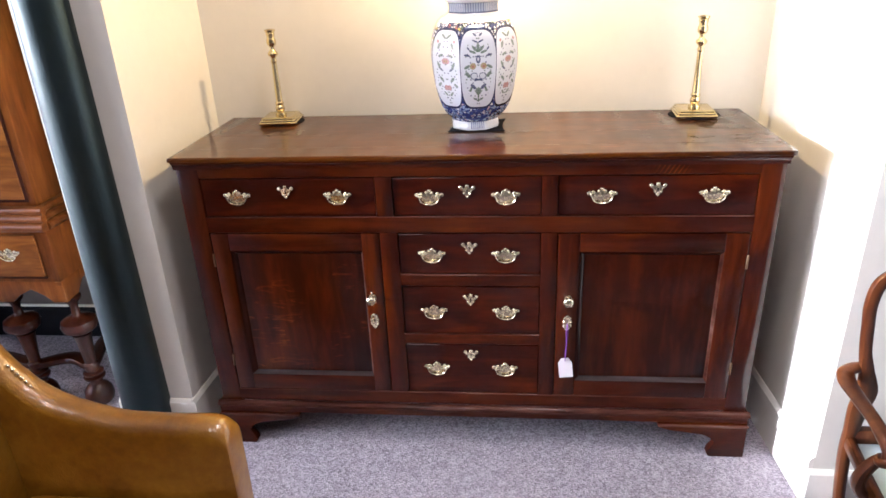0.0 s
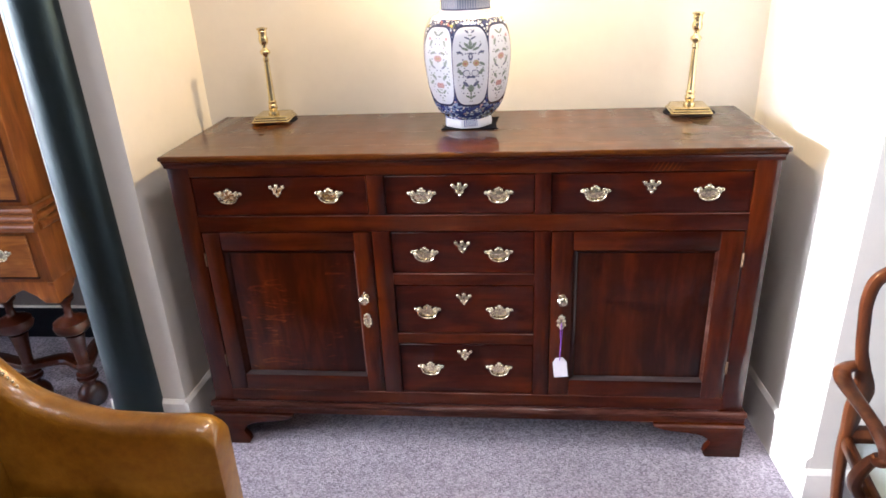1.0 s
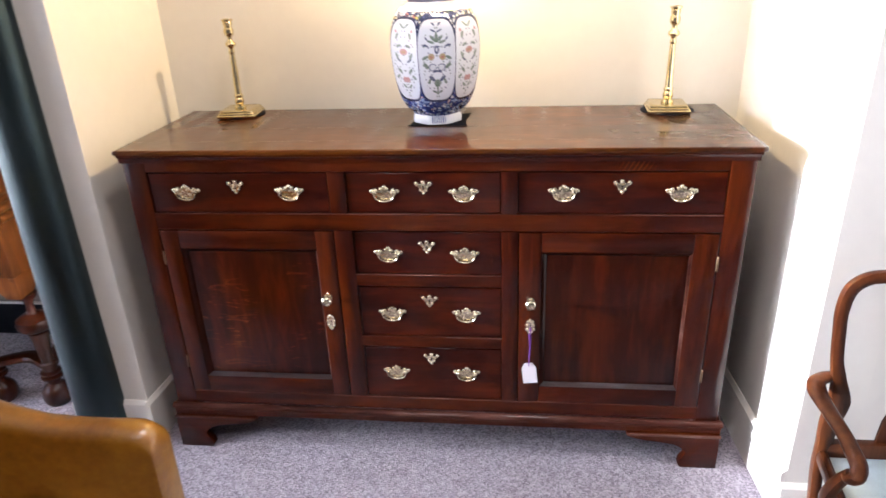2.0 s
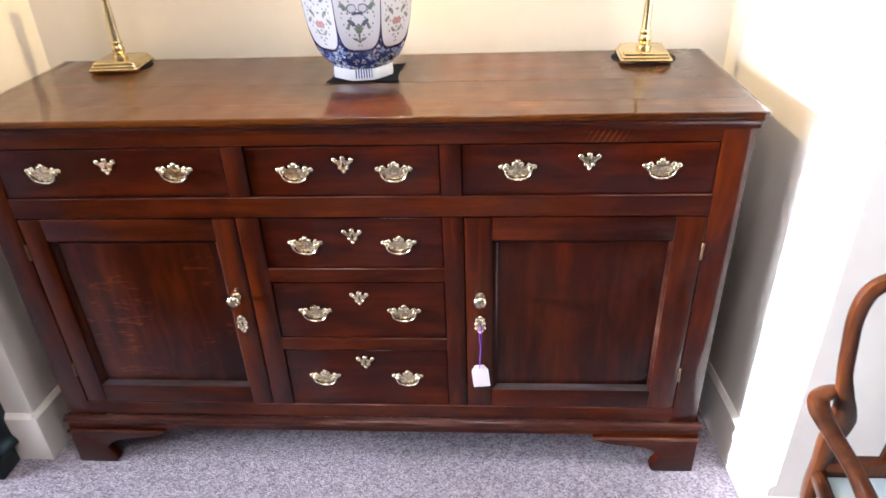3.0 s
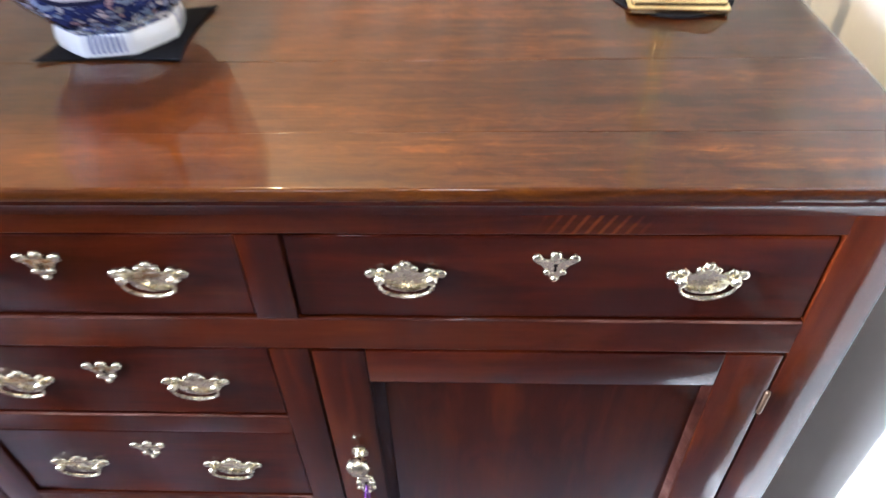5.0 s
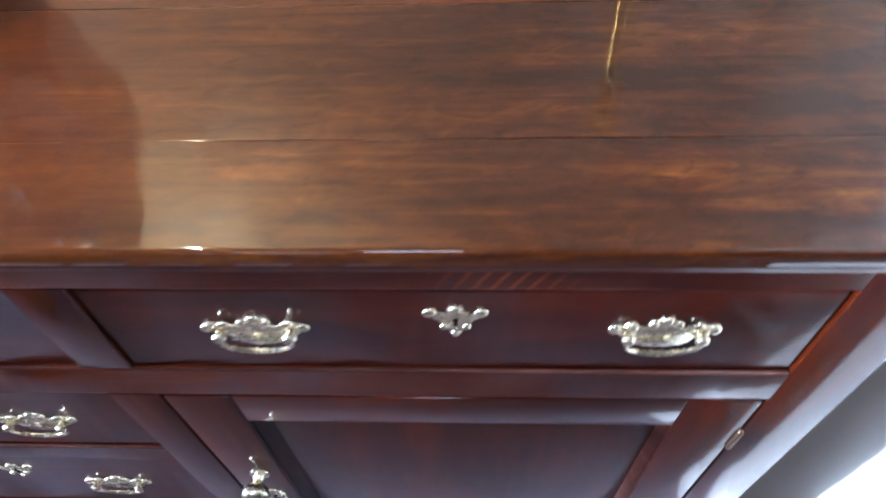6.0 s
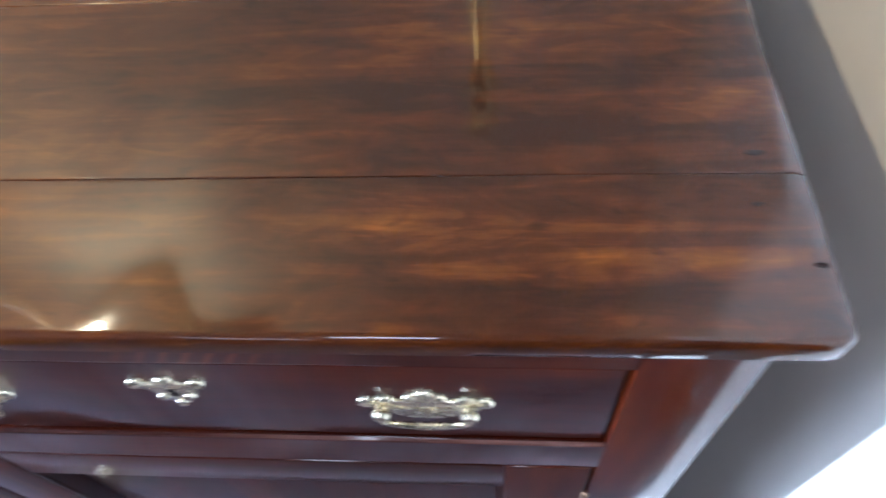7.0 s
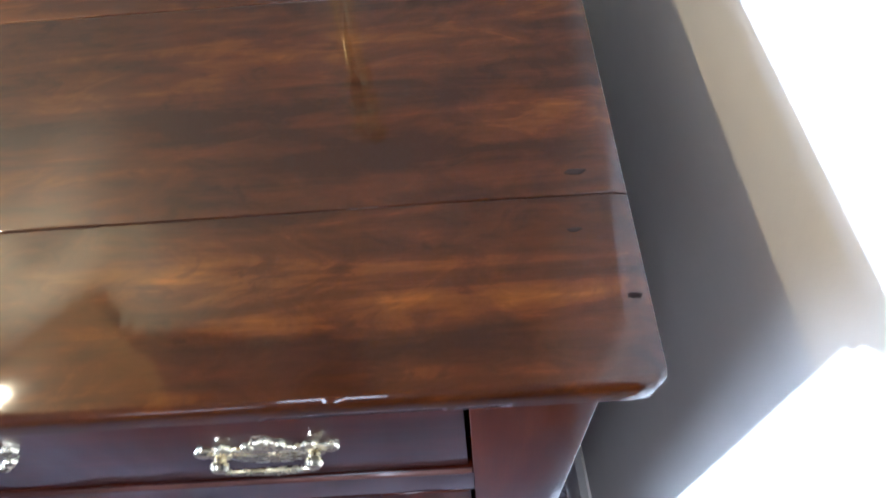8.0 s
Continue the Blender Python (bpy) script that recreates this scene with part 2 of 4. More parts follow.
_through, _mix = _n.new("ShaderNodeBsdfTranslucent"), _n.new("ShaderNodeMixShader")
_through.inputs[0].default_value, _mix.inputs[0].default_value = (0.80, 0.66, 0.42, 1), 0.62
shade_cloth.node_tree.links.new(_n["Principled BSDF"].outputs[0], _mix.inputs[1])
shade_cloth.node_tree.links.new(_through.outputs[0], _mix.inputs[2])
shade_cloth.node_tree.links.new(_mix.outputs[0], _n["Material Output"].inputs[0])
glass_white = plain("white_glaze", (0.82, 0.82, 0.82), 0.12, var=0.04)
pane_glass, _n, _l, _b = material("window_glass")
_b.inputs["Transmission Weight"].default_value, _b.inputs["Roughness"].default_value = 1.0, 0.0


def carpet_material():
    m, nodes, links, bsdf = material("grey_wool_carpet")
    vec = nodes.new("ShaderNodeTexCoord").outputs["Object"]
    cells = nodes.new("ShaderNodeTexVoronoi")
    cells.inputs["Scale"].default_value = 210
    links.new(vec, cells.inputs["Vector"])
    tuft = nodes.new("ShaderNodeSeparateColor")
    links.new(cells.outputs["Color"], tuft.inputs[0])
    big, mid = noise_node(nodes, links, vec, 1.7, 3), noise_node(nodes, links, vec, 38, 4, 0.7)
    v = calc(nodes, links, "MULTIPLY_ADD", tuft.outputs[0], 0.38, calc(nodes, links, "MULTIPLY", mid, 0.45))
    v = calc(nodes, links, "MULTIPLY_ADD", big, 0.25, v)
    r = ramp(nodes, [(0.28, (0.145, 0.128, 0.148)), (0.55, (0.335, 0.300, 0.340)), (0.82, (0.55, 0.505, 0.56))])
    links.new(v, r.inputs[0])
    links.new(r.outputs[0], bsdf.inputs["Base Color"])
    bsdf.inputs["Roughness"].default_value = 0.95
    bsdf.inputs["Specular IOR Level"].default_value = 0.1
    low = bump(nodes, links, bsdf, mid, 0.5, 0.004)
    bump(nodes, links, bsdf, cells.outputs["Distance"], 0.6, 0.003, low)
    return m


carpet = carpet_material()


def leather_material():
    """Old mustard-tan hide, rubbed darker in clouds, with a waxed shine and fine pores."""
    m, nodes, links, bsdf = material("tan_leather")
    vec = nodes.new("ShaderNodeTexCoord").outputs["Object"]
    blotch, fine = noise_node(nodes, links, vec, 4, 5, 0.6, 0.5), noise_node(nodes, links, vec, 40, 4)
    r = ramp(nodes, [(0.32, (0.115, 0.036, 0.002)), (0.5, (0.27, 0.115, 0.006)), (0.72, (0.44, 0.225, 0.020))])
    links.new(calc(nodes, links, "MULTIPLY_ADD", fine, 0.2, calc(nodes, links, "MULTIPLY", blotch, 0.8)), r.inputs[0])
    links.new(r.outputs[0], bsdf.inputs["Base Color"])
    links.new(calc(nodes, links, "MULTIPLY_ADD", blotch, 0.2, 0.28), bsdf.inputs["Roughness"])
    bsdf.inputs["Coat Weight"].default_value, bsdf.inputs["Coat Roughness"].default_value = 0.9, 0.11
    pores = nodes.new("ShaderNodeTexVoronoi")
    pores.inputs["Scale"].default_value = 260
    links.new(vec, pores.inputs["Vector"])
    low = bump(nodes, links, bsdf, noise_node(nodes, links, vec, 9, 3), 0.4, 0.010)
    low = bump(nodes, links, bsdf, noise_node(nodes, links, vec, 62, 3, 0.6, 0.6), 0.35, 0.003, low)
    low = bump(nodes, links, bsdf, pores.outputs["Distance"], 0.2, 0.0012, low)
    links.new(low, bsdf.inputs["Coat Normal"])
    return m


leather = leather_material()


def porcelain_material():
    """White glaze painted with eight framed panels of flowers, blue borders below and a flowered shoulder."""
    m, nodes, links, bsdf = material("painted_porcelain")
    tc, xyz = nodes.new("ShaderNodeTexCoord"), nodes.new("ShaderNodeSeparateXYZ")
    links.new(tc.outputs["Object"], xyz.inputs[0])
    x, y, z = xyz.outputs

    def k(op, a, b=None, c=None):
        return calc(nodes, links, op, a, b, c)

    turn = k("DIVIDE", k("ARCTAN2", y, x), 2 * math.pi / 8)
    cell = k("SUBTRACT", k("FRACT", k("ADD", turn, 8.5)), 0.5)          # -0.5 to 0.5 over one side
    side = k("ABSOLUTE", cell)
    # rounded panel: |u| and |v| combined to a high power
    v = k("DIVIDE", k("SUBTRACT", z, 0.188), 0.112)
    shape = k("ADD", k("POWER", k("DIVIDE", side, 0.507), 4.2), k("POWER", k("ABSOLUTE", v), 4.5))
    inside = k("LESS_THAN", shape, 0.86)
    line = k("MULTIPLY", k("GREATER_THAN", shape, 0.86), k("LESS_THAN", shape, 1.12))
    # mirrored coordinates for the bouquet
    vec = nodes.new("ShaderNodeCombineXYZ")
    links.new(k("MULTIPLY", side, 0.095), vec.inputs[0])
    links.new(z, vec.inputs[1])
    links.new(k("MULTIPLY", k("FLOOR", k("ADD", turn, 8.5)), 0.0), vec.inputs[2])

    white = (0.68, 0.70, 0.74)
    green, navy, rose, ochre = (0.10, 0.15, 0.10), (0.025, 0.035, 0.11), (0.42, 0.15, 0.13), (0.36, 0.25, 0.10)
    pu, pv = k("MULTIPLY", side, 98.0), k("MULTIPLY", v, 112.0)          # millimetres on the panel
    ragged = noise_node(nodes, links, vec.outputs[0], 260, 2)
    odd = k("GREATER_THAN", k("FRACT", k("MULTIPLY", k("FLOOR", k("ADD", turn, 8.5)), 0.5)), 0.25)
    even = k("SUBTRACT", 1.0, odd)

    def petal(base, where, colour, a, b, ra, rb, lean, strength=0.85):
        """One brush stroke: a leaning ellipse with a ragged edge, mirrored over the panel's middle."""
        c, sn = math.cos(radians(lean)), math.sin(radians(lean))
        du, dv = k("SUBTRACT", pu, a), k("SUBTRACT", pv, b)
        e = k("DIVIDE", k("MULTIPLY_ADD", du, c, k("MULTIPLY", dv, sn)), ra * 1.1)
        f = k("DIVIDE", k("MULTIPLY_ADD", dv, c, k("MULTIPLY", du, -sn)), rb * 1.15)
        d = k("ADD", k("MULTIPLY_ADD", e, e, k("MULTIPLY", f, f)), k("MULTIPLY", k("SUBTRACT", ragged, 0.5), 1.4))
        return mixed(nodes, links, k("MULTIPLY", k("MULTIPLY", k("LESS_THAN", d, 1.0), where), strength), base, colour)

    core = k("LESS_THAN", k("ADD", k("POWER", k("DIVIDE", side, 0.40), 2), k("POWER", k("DIVIDE", v, 0.92), 2)), 1.0)
    sprig = nodes.new("ShaderNodeTexVoronoi")
    sprig.voronoi_dimensions = "2D"
    sprig.inputs["Scale"].default_value = 125
    links.new(vec.outputs[0], sprig.inputs["Vector"])
    tone = nodes.new("ShaderNodeSeparateColor")
    links.new(sprig.outputs["Color"], tone.inputs[0])
    few = k("MULTIPLY", k("LESS_THAN", sprig.outputs["Distance"], 0.30), k("LESS_THAN", tone.outputs[1], 0.42))
    inner = mixed(nodes, links, k("MULTIPLY", k("MULTIPLY", few, core), 0.7), white, mixed(nodes, links, k("GREATER_THAN", tone.outputs[0], 0.5), green, navy))
    for colour, a, b, ra, rb, lean in [
            (navy, 9, 97, 6, 2.2, 40), (navy, 9, 80, 8, 2.0, 25), (green, 0, 63, 4, 11, 0), (green, 9, 59, 3.5, 10, -42), (green, 15, 51, 9, 3, 20),
            (navy, 30, 42, 8, 2.5, 15), (navy, 27, 60, 5, 2, 55), (navy, 0, 31, 6, 10, 0), (white, 0, 31, 2.4, 4.5, 0), (ochre, 15, 12, 8, 8, 0), (rose, 15, 11, 3, 3, 0), (green, 31, 10, 8, 3.5, -30),
            (green, 29, -12, 9, 4, 50), (navy, 12, -16, 10, 9, 0)]:
        inner = petal(inner, even, colour, a, b, ra, rb, lean)
    for colour, a, b, ra, rb, lean in [
            (white, 12, -16, 7.5, 6.5, 0), (navy, 6, -27, 7, 2.5, -20), (navy, 15, -46, 10, 4, 42), (green, 0, -60, 8, 9, 0), (green, 22, -54, 3, 7, 20), (green, 0, -80, 2, 10, 0), (green, 9, -84, 8, 2, 30)]:
        inner = petal(inner, even, colour, a, b, ra, rb, lean)
    for colour, a, b, ra, rb, lean in [
            (green, 10, 92, 9, 3, 35), (green, 24, 66, 4, 9, 25), (green, 18, 40, 9, 3, -20), (rose, 4, 24, 9, 7, 0), (ochre, 4, 24, 3, 3, 0), (green, 26, 12, 4, 9, -30),
            (navy, 18, 0, 8, 2.5, 30), (green, 20, -28, 9, 4, 40), (green, 31, -44, 8, 3.5, -35), (rose, 6, -52, 7, 7, 0), (green, 12, -70, 8, 3, 40), (rose, 30, 78, 4, 4, 0)]:
        inner = petal(inner, odd, colour, a, b, ra, rb, lean, 0.75)
    # below the panels: blue leaves on white; above: flowers on a darker blue net
    def mosaic(scale, stops, edge_width, edge_colour):
        """Small painted patches between dark lines."""
        cells, edges = nodes.new("ShaderNodeTexVoronoi"), nodes.new("ShaderNodeTexVoronoi")
        edges.feature = "DISTANCE_TO_EDGE"
        wob = nodes.new("ShaderNodeVectorMath")
        wob.operation = "MULTIPLY_ADD"
        wav = nodes.new("ShaderNodeTexNoise")
        wav.inputs["Scale"].default_value = 90
        links.new(tc.outputs["Object"], wav.inputs["Vector"])
        links.new(wav.outputs["Color"], wob.inputs[0])
        wob.inputs[1].default_value = (0.014, 0.014, 0.014)
        links.new(tc.outputs["Object"], wob.inputs[2])
        for n in (cells, edges):
            n.inputs["Scale"].default_value = scale
            links.new(wob.outputs[0], n.inputs["Vector"])
        pick = nodes.new("ShaderNodeSeparateColor")
        links.new(cells.outputs["Color"], pick.inputs[0])
        tint = ramp(nodes, stops)
        tint.color_ramp.interpolation = "CONSTANT"
        links.new(pick.outputs[0], tint.inputs[0])
        return mixed(nodes, links, k("LESS_THAN", edges.outputs[0], edge_width), tint.outputs[0], edge_colour)

    lower = mosaic(105, [(0.0, (0.03, 0.05, 0.20)), (0.28, (0.30, 0.40, 0.60)), (0.5, white), (0.72, (0.045, 0.075, 0.28)), (0.86, (0.55, 0.40, 0.42)), (0.93, (0.30, 0.33, 0.36))], 0.10, (0.022, 0.035, 0.14))
    upper = mosaic(100, [(0.0, white), (0.30, (0.62, 0.60, 0.50)), (0.45, (0.5, 0.42, 0.12)), (0.55, white), (0.74, rose), (0.84, (0.06, 0.07, 0.16)), (0.93, green)], 0.12, (0.03, 0.035, 0.08))
    outer = mixed(nodes, links, k("GREATER_THAN", z, 0.2), lower, upper)
    outer = mixed(nodes, links, k("MULTIPLY", k("GREATER_THAN", z, 0.316), k("LESS_THAN", z, 0.337)), outer, (0.82, 0.80, 0.76))
    # the foot: white with blue upright strokes on the middle of each side
    strokes = k("MULTIPLY", k("GREATER_THAN", k("SINE", k("MULTIPLY", cell, 58.0)), 0.1), k("LESS_THAN", side, 0.36))
    foot = mixed(nodes, links, k("MULTIPLY", k("MULTIPLY", strokes, even), k("GREATER_THAN", z, 0.006)), (0.76, 0.79, 0.83), (0.06, 0.09, 0.3))
    outer = mixed(nodes, links, k("LESS_THAN", z, 0.027), outer, foot)
    neck = mixed(nodes, links, k("GREATER_THAN", k("SINE", k("MULTIPLY", turn, 50.0)), 0.2), (0.36, 0.38, 0.44), (0.16, 0.19, 0.28))
    neck = mixed(nodes, links, k("LESS_THAN", z, 0.341), neck, (0.06, 0.07, 0.12))
    outer = mixed(nodes, links, k("GREATER_THAN", z, 0.337), outer, neck)
    outer = mixed(nodes, links, k("GREATER_THAN", z, 0.366), outer, white)
    colour = mixed(nodes, links, inside, outer, inner)
    colour = mixed(nodes, links, line, colour, (0.022, 0.028, 0.075))
    links.new(colour, bsdf.inputs["Base Color"])
    bsdf.inputs["Roughness"].default_value = 0.14
    bsdf.inputs["Coat Weight"].default_value = 0.5
    bump(nodes, links, bsdf, noise_node(nodes, links, tc.outputs["Object"], 22, 3), 0.12, 0.003)
    return m


porcelain = porcelain_material()

# ---------------------------------------------------------------- building helpers
PLACE = {}


def thing(name, at=(0, 0, 0), label="", category="", group="", kind="", turn=0.0):
    ob = new(name)
    ob.empty_display_size = 0.1
    ob.matrix_basis = pose(*at, 0, 0, turn)
    PLACE[ob] = ob.matrix_basis.copy()
    return tagged(ob, label, category, group, kind)


def to_mesh(name, bm, mat, smooth=True):
    bmesh.ops.recalc_face_normals(bm, faces=bm.faces[:])
    me = bpy.data.meshes.new(name)
    bm.to_mesh(me)
    bm.free()
    me.materials.append(mat)
    if smooth:
        me.set_sharp_from_angle(angle=radians(38))
    return me


def part(name, bm, mat, parent, label="", smooth=True):
    """One mesh, given in the world's metres, as a child of a thing or part."""
    root = PLACE[parent]
    bmesh.ops.transform(bm, matrix=root.inverted(), verts=bm.verts[:])
    ob = new(name, to_mesh(name, bm, mat, smooth))
    ob.parent = parent
    PLACE[ob] = root
    return tagged(ob, label)


def share(name, mesh, parent, at, label="", turn=0.0):
    """A child on a mesh that several share, at a place in the world."""
    ob = new(name, mesh)
    ob.parent = parent
    ob.matrix_basis = PLACE[parent].inverted() @ pose(*at, 0, turn, 0)
    PLACE[ob] = PLACE[parent] @ ob.matrix_basis
    return tagged(ob, label)


def solid(name, bm, mat, label="", category="", kind="", group="", smooth=True):
    """A thing or piece of the setting that is one mesh."""
    ob = new(name, to_mesh(name, bm, mat, smooth))
    return tagged(ob, label, category, group, kind)


def box(x0, x1, y0, y1, z0, z1, bevel=0.002, bm=None, segments=2):
    own = bmesh.new()
    bmesh.ops.create_cube(own, size=1)
    bmesh.ops.transform(own, verts=own.verts[:], matrix=Matrix.Translation(((x0 + x1) / 2, (y0 + y1) / 2, (z0 + z1) / 2)) @ Matrix.Diagonal((x1 - x0, y1 - y0, z1 - z0, 1)))
    if bevel:
        for face in bmesh.ops.bevel(own, geom=own.edges[:], offset=bevel, segments=segments, affect="EDGES", profile=0.5)["faces"]:
            face.smooth = True
    return merged(bm, own)


def merged(bm, own):
    if bm is None:
        return own
    me = bpy.data.meshes.new("tmp")
    own.to_mesh(me)
    own.free()
    bm.from_mesh(me)
    bpy.data.meshes.remove(me)
    return bm


def lathe(profile, at, sides=32, bm=None, phase=0.0, flat=0.0, capped=True):
    """Turned shape from (radius, height) pairs; flat > 0 presses the round towards a polygon of eight sides."""
    own = bmesh.new()
    rings = []
    for r, h in profile:
        ring = []
        for i in range(sides):
            a = 2 * math.pi * i / sides + phase
            d = 1.0
            if flat:
                w = (a - phase + math.pi / 8) % (math.pi / 4) - math.pi / 8
                d = 1 + flat * (1 / math.cos(w) - 1)
            ring.append(own.verts.new((at[0] + r * d * math.cos(a), at[1] + r * d * math.sin(a), at[2] + h)))
        rings.append(ring)
    for lo, hi in zip(rings, rings[1:]):
        for i in range(sides):
            own.faces.new((lo[i], lo[(i + 1) % sides], hi[(i + 1) % sides], hi[i]))
    for face in own.faces:
        face.smooth = True
    if capped:
        own.faces.new(rings[0])
        own.faces.new(rings[-1])
    return merged(bm, own)


def smooth_path(points, steps=6):
    """A Catmull-Rom line through the points."""
    pts = [Vector(p) for p in points]
    ext = [2 * pts[0] - pts[1], *pts, 2 * pts[-1] - pts[-2]]
    out = []
    for a, b, c, d in zip(ext, ext[1:], ext[2:], ext[3:]):
        for s in range(steps):
            t = s / steps
            out.append(0.5 * (2 * b + (c - a) * t + (2 * a - 5 * b + 4 * c - d) * t * t + (3 * b - a - 3 * c + d) * t ** 3))
    out.append(pts[-1])
    return out


def sweep(path, sizes, normal=(0, 1, 0), sides=12, square=0.5, bm=None):
    """A bar along a path: sizes are (half width across, half depth along the given normal), one pair or one for each end and between."""
    own = bmesh.new()
    rings, n = [], len(path)
    for i, p in enumerate(path):
        p = Vector(p)
        along = (Vector(path[min(i + 1, n - 1)]) - Vector(path[max(i - 1, 0)])).normalized()
        deep = Vector(normal)
        deep = (deep - along * deep.dot(along)).normalized()
        wide = along.cross(deep)
        f = i / (n - 1) * (len(sizes) - 1)
        k = min(int(f), len(sizes) - 2) if len(sizes) > 1 else 0
        s0, s1 = sizes[k], sizes[min(k + 1, len(sizes) - 1)]
        w, d = s0[0] + (s1[0] - s0[0]) * (f - k), s0[1] + (s1[1] - s0[1]) * (f - k)
        ring = []
        for j in range(sides):
            a = 2 * math.pi * (j + 0.5) / sides
            ca, sa = math.cos(a), math.sin(a)
            q = (abs(ca) ** 4 + abs(sa) ** 4) ** -0.25 * square + (1 - square)
            ring.append(own.verts.new(p + wide * w * ca * q + deep * d * sa * q))
        rings.append(ring)
    for lo, hi in zip(rings, rings[1:]):
        for j in range(sides):
            own.faces.new((lo[j], lo[(j + 1) % sides], hi[(j + 1) % sides], hi[j]))
    for face in own.faces:
        face.smooth = True
    own.faces.new(rings[0])
    own.faces.new(rings[-1])
    return merged(bm, own)


def run(profile, start, end, steps=1, wear=0.0, seed=0, bm=None, axis="x"):
    """A closed (depth, height) profile drawn out along x (or y), its edges a little uneven where worn."""
    full = []
    for (d0, h0), (d1, h1) in zip(profile, profile[1:] + profile[:1]):
        full.append((d0, h0))
        size = math.hypot(d1 - d0, h1 - h0)
        if size > 0.009:        # keeps the broad faces flat up to their edges
            for t in (0.0012 / size, 1 - 0.0012 / size):
                full.append((d0 + (d1 - d0) * t, h0 + (h1 - h0) * t))
    profile = full
    own = bmesh.new()
    rings = []
    for s in range(steps + 1):
        u = start + (end - start) * s / steps
        ring = []
        for j, (d, h) in enumerate(profile):
            e = noise.noise(Vector((u * 9, j * 1.7, seed))) + 0.6 * noise.noise(Vector((u * 41, j * 2.3, seed + 5)))
            dd, hh = d + wear * e, h + 0.5 * wear * noise.noise(Vector((u * 23, j * 0.9, seed + 9)))
            ring.append(own.verts.new((u, dd, hh) if axis == "x" else (dd, u, hh)))
        rings.append(ring)
    m = len(profile)
    for lo, hi in zip(rings, rings[1:]):
        for j in range(m):
            own.faces.new((lo[j], lo[(j + 1) % m], hi[(j + 1) % m], hi[j]))
    for face in own.faces:
        face.smooth = True
    own.faces.new(rings[0])
    own.faces.new(rings[-1])
    return merged(bm, own)


def cut_out(outline, depth, bevel=0.001, bm=None, front=0.0):
    """An outline in x and z, drawn out along y from front back by depth."""
    own = bmesh.new()
    face = own.faces.new([own.verts.new((x, front, z)) for x, z in outline])
    geo = bmesh.ops.extrude_face_region(own, geom=[face])
    bmesh.ops.translate(own, verts=[g for g in geo["geom"] if isinstance(g, bmesh.types.BMVert)], vec=(0, depth, 0))
    if bevel:
        rim = [e for e in own.edges if all(abs(v.co.y - front) < 1e-6 for v in e.verts)]
        bmesh.ops.bevel(own, geom=rim, offset=bevel, segments=2, affect="EDGES", profile=0.5)
    return merged(bm, own)


# ---------------------------------------------------------------- the setting
BACK = 0.52
CEIL = 2.9
WEST = [(-0.948, 0.0), (-0.924, 0.52)]       # the alcove opens a little towards the room
EAST = [(0.970, -0.2), (0.934, 0.52)]


def prism(points, z0, z1, bm=None):
    """An upright block over a plan."""
    own = bmesh.new()
    lo, hi = [own.verts.new((x, y, z0)) for x, y in points], [own.verts.new((x, y, z1)) for x, y in points]
    own.faces.new(lo), own.faces.new(hi)
    for i in range(len(points)):
        own.faces.new((lo[i - 1], lo[i], hi[i], hi[i - 1]))
    return merged(bm, own)


def setting(name, bm, mat, label):
    return solid(name, bm, mat, label, kind="structure", smooth=False)


def blocks(pieces):
    bm = box(*pieces[0], 0)
    for p in pieces[1:]:
        bm = box(*p, 0, bm)
    return bm


setting("floor", box(-3.8, 3.2, -3.2, 1.0, -0.12, 0.0, 0), carpet, "grey wool carpet with a fine fleck")
setting("ceiling", box(-3.8, 3.2, -3.2, 1.0, CEIL, CEIL + 0.15, 0), ceiling_paint, "plain white ceiling")
setting("wall_north", box(WEST[1][0], EAST[1][0], BACK, BACK + 0.15, 0, CEIL, 0), wall_paint, "cream painted wall at the back of the alcove")
setting("pier_west", prism([WEST[0], WEST[1], (-0.924, 0.67), (-1.206, 0.67), (-1.206, 0.0)], 0, CEIL), wall_paint, "cream painted pier at the side of the alcove")
setting("wall_northwest", box(-3.8, -1.206, 0.66, 0.8, 0, CEIL, 0), dark_paint, "dark grey-brown wall behind the cabinet")
setting("pier_east", prism([EAST[0], (1.12, -0.2), (1.12, 0.67), (0.934, 0.67), EAST[1]], 0, CEIL), wall_paint, "cream painted pier in bright daylight")
setting("wall_northeast", box(1.12, 3.05, -0.2, -0.05, 0, CEIL, 0), wall_paint, "cream painted wall behind the small chair")
setting("wall_east", box(3.05, 3.2, -3.05, -0.05, 0, CEIL, 0), shop_paint, "plain wall of the shop")
# the west wall round the tall side window
Y0, Y1, Z0, Z1 = -2.9, -0.15, 0.64, 2.45
setting("wall_west", blocks([(-3.75, -3.6, -3.05, Y0, 0, CEIL), (-3.75, -3.6, Y1, 0.66, 0, CEIL), (-3.75, -3.6, Y0, Y1, 0, Z0), (-3.75, -3.6, Y0, Y1, Z1, CEIL)]), shop_paint, "shop wall with a tall window")
SY = -3.05                                    # inner face of the wall behind the camera
setting("wall_south", box(-3.75, 3.2, SY - 0.15, SY, 0, CEIL, 0), shop_paint, "plain wall of the shop behind the camera")


def window(name, pane, bars, label):
    ob = thing(name, label=label, kind="structure")
    part("window_frame", bars, skirt_paint, ob)
    glass = part("pane", pane, pane_glass, ob, smooth=False)
    glass.visible_shadow = False


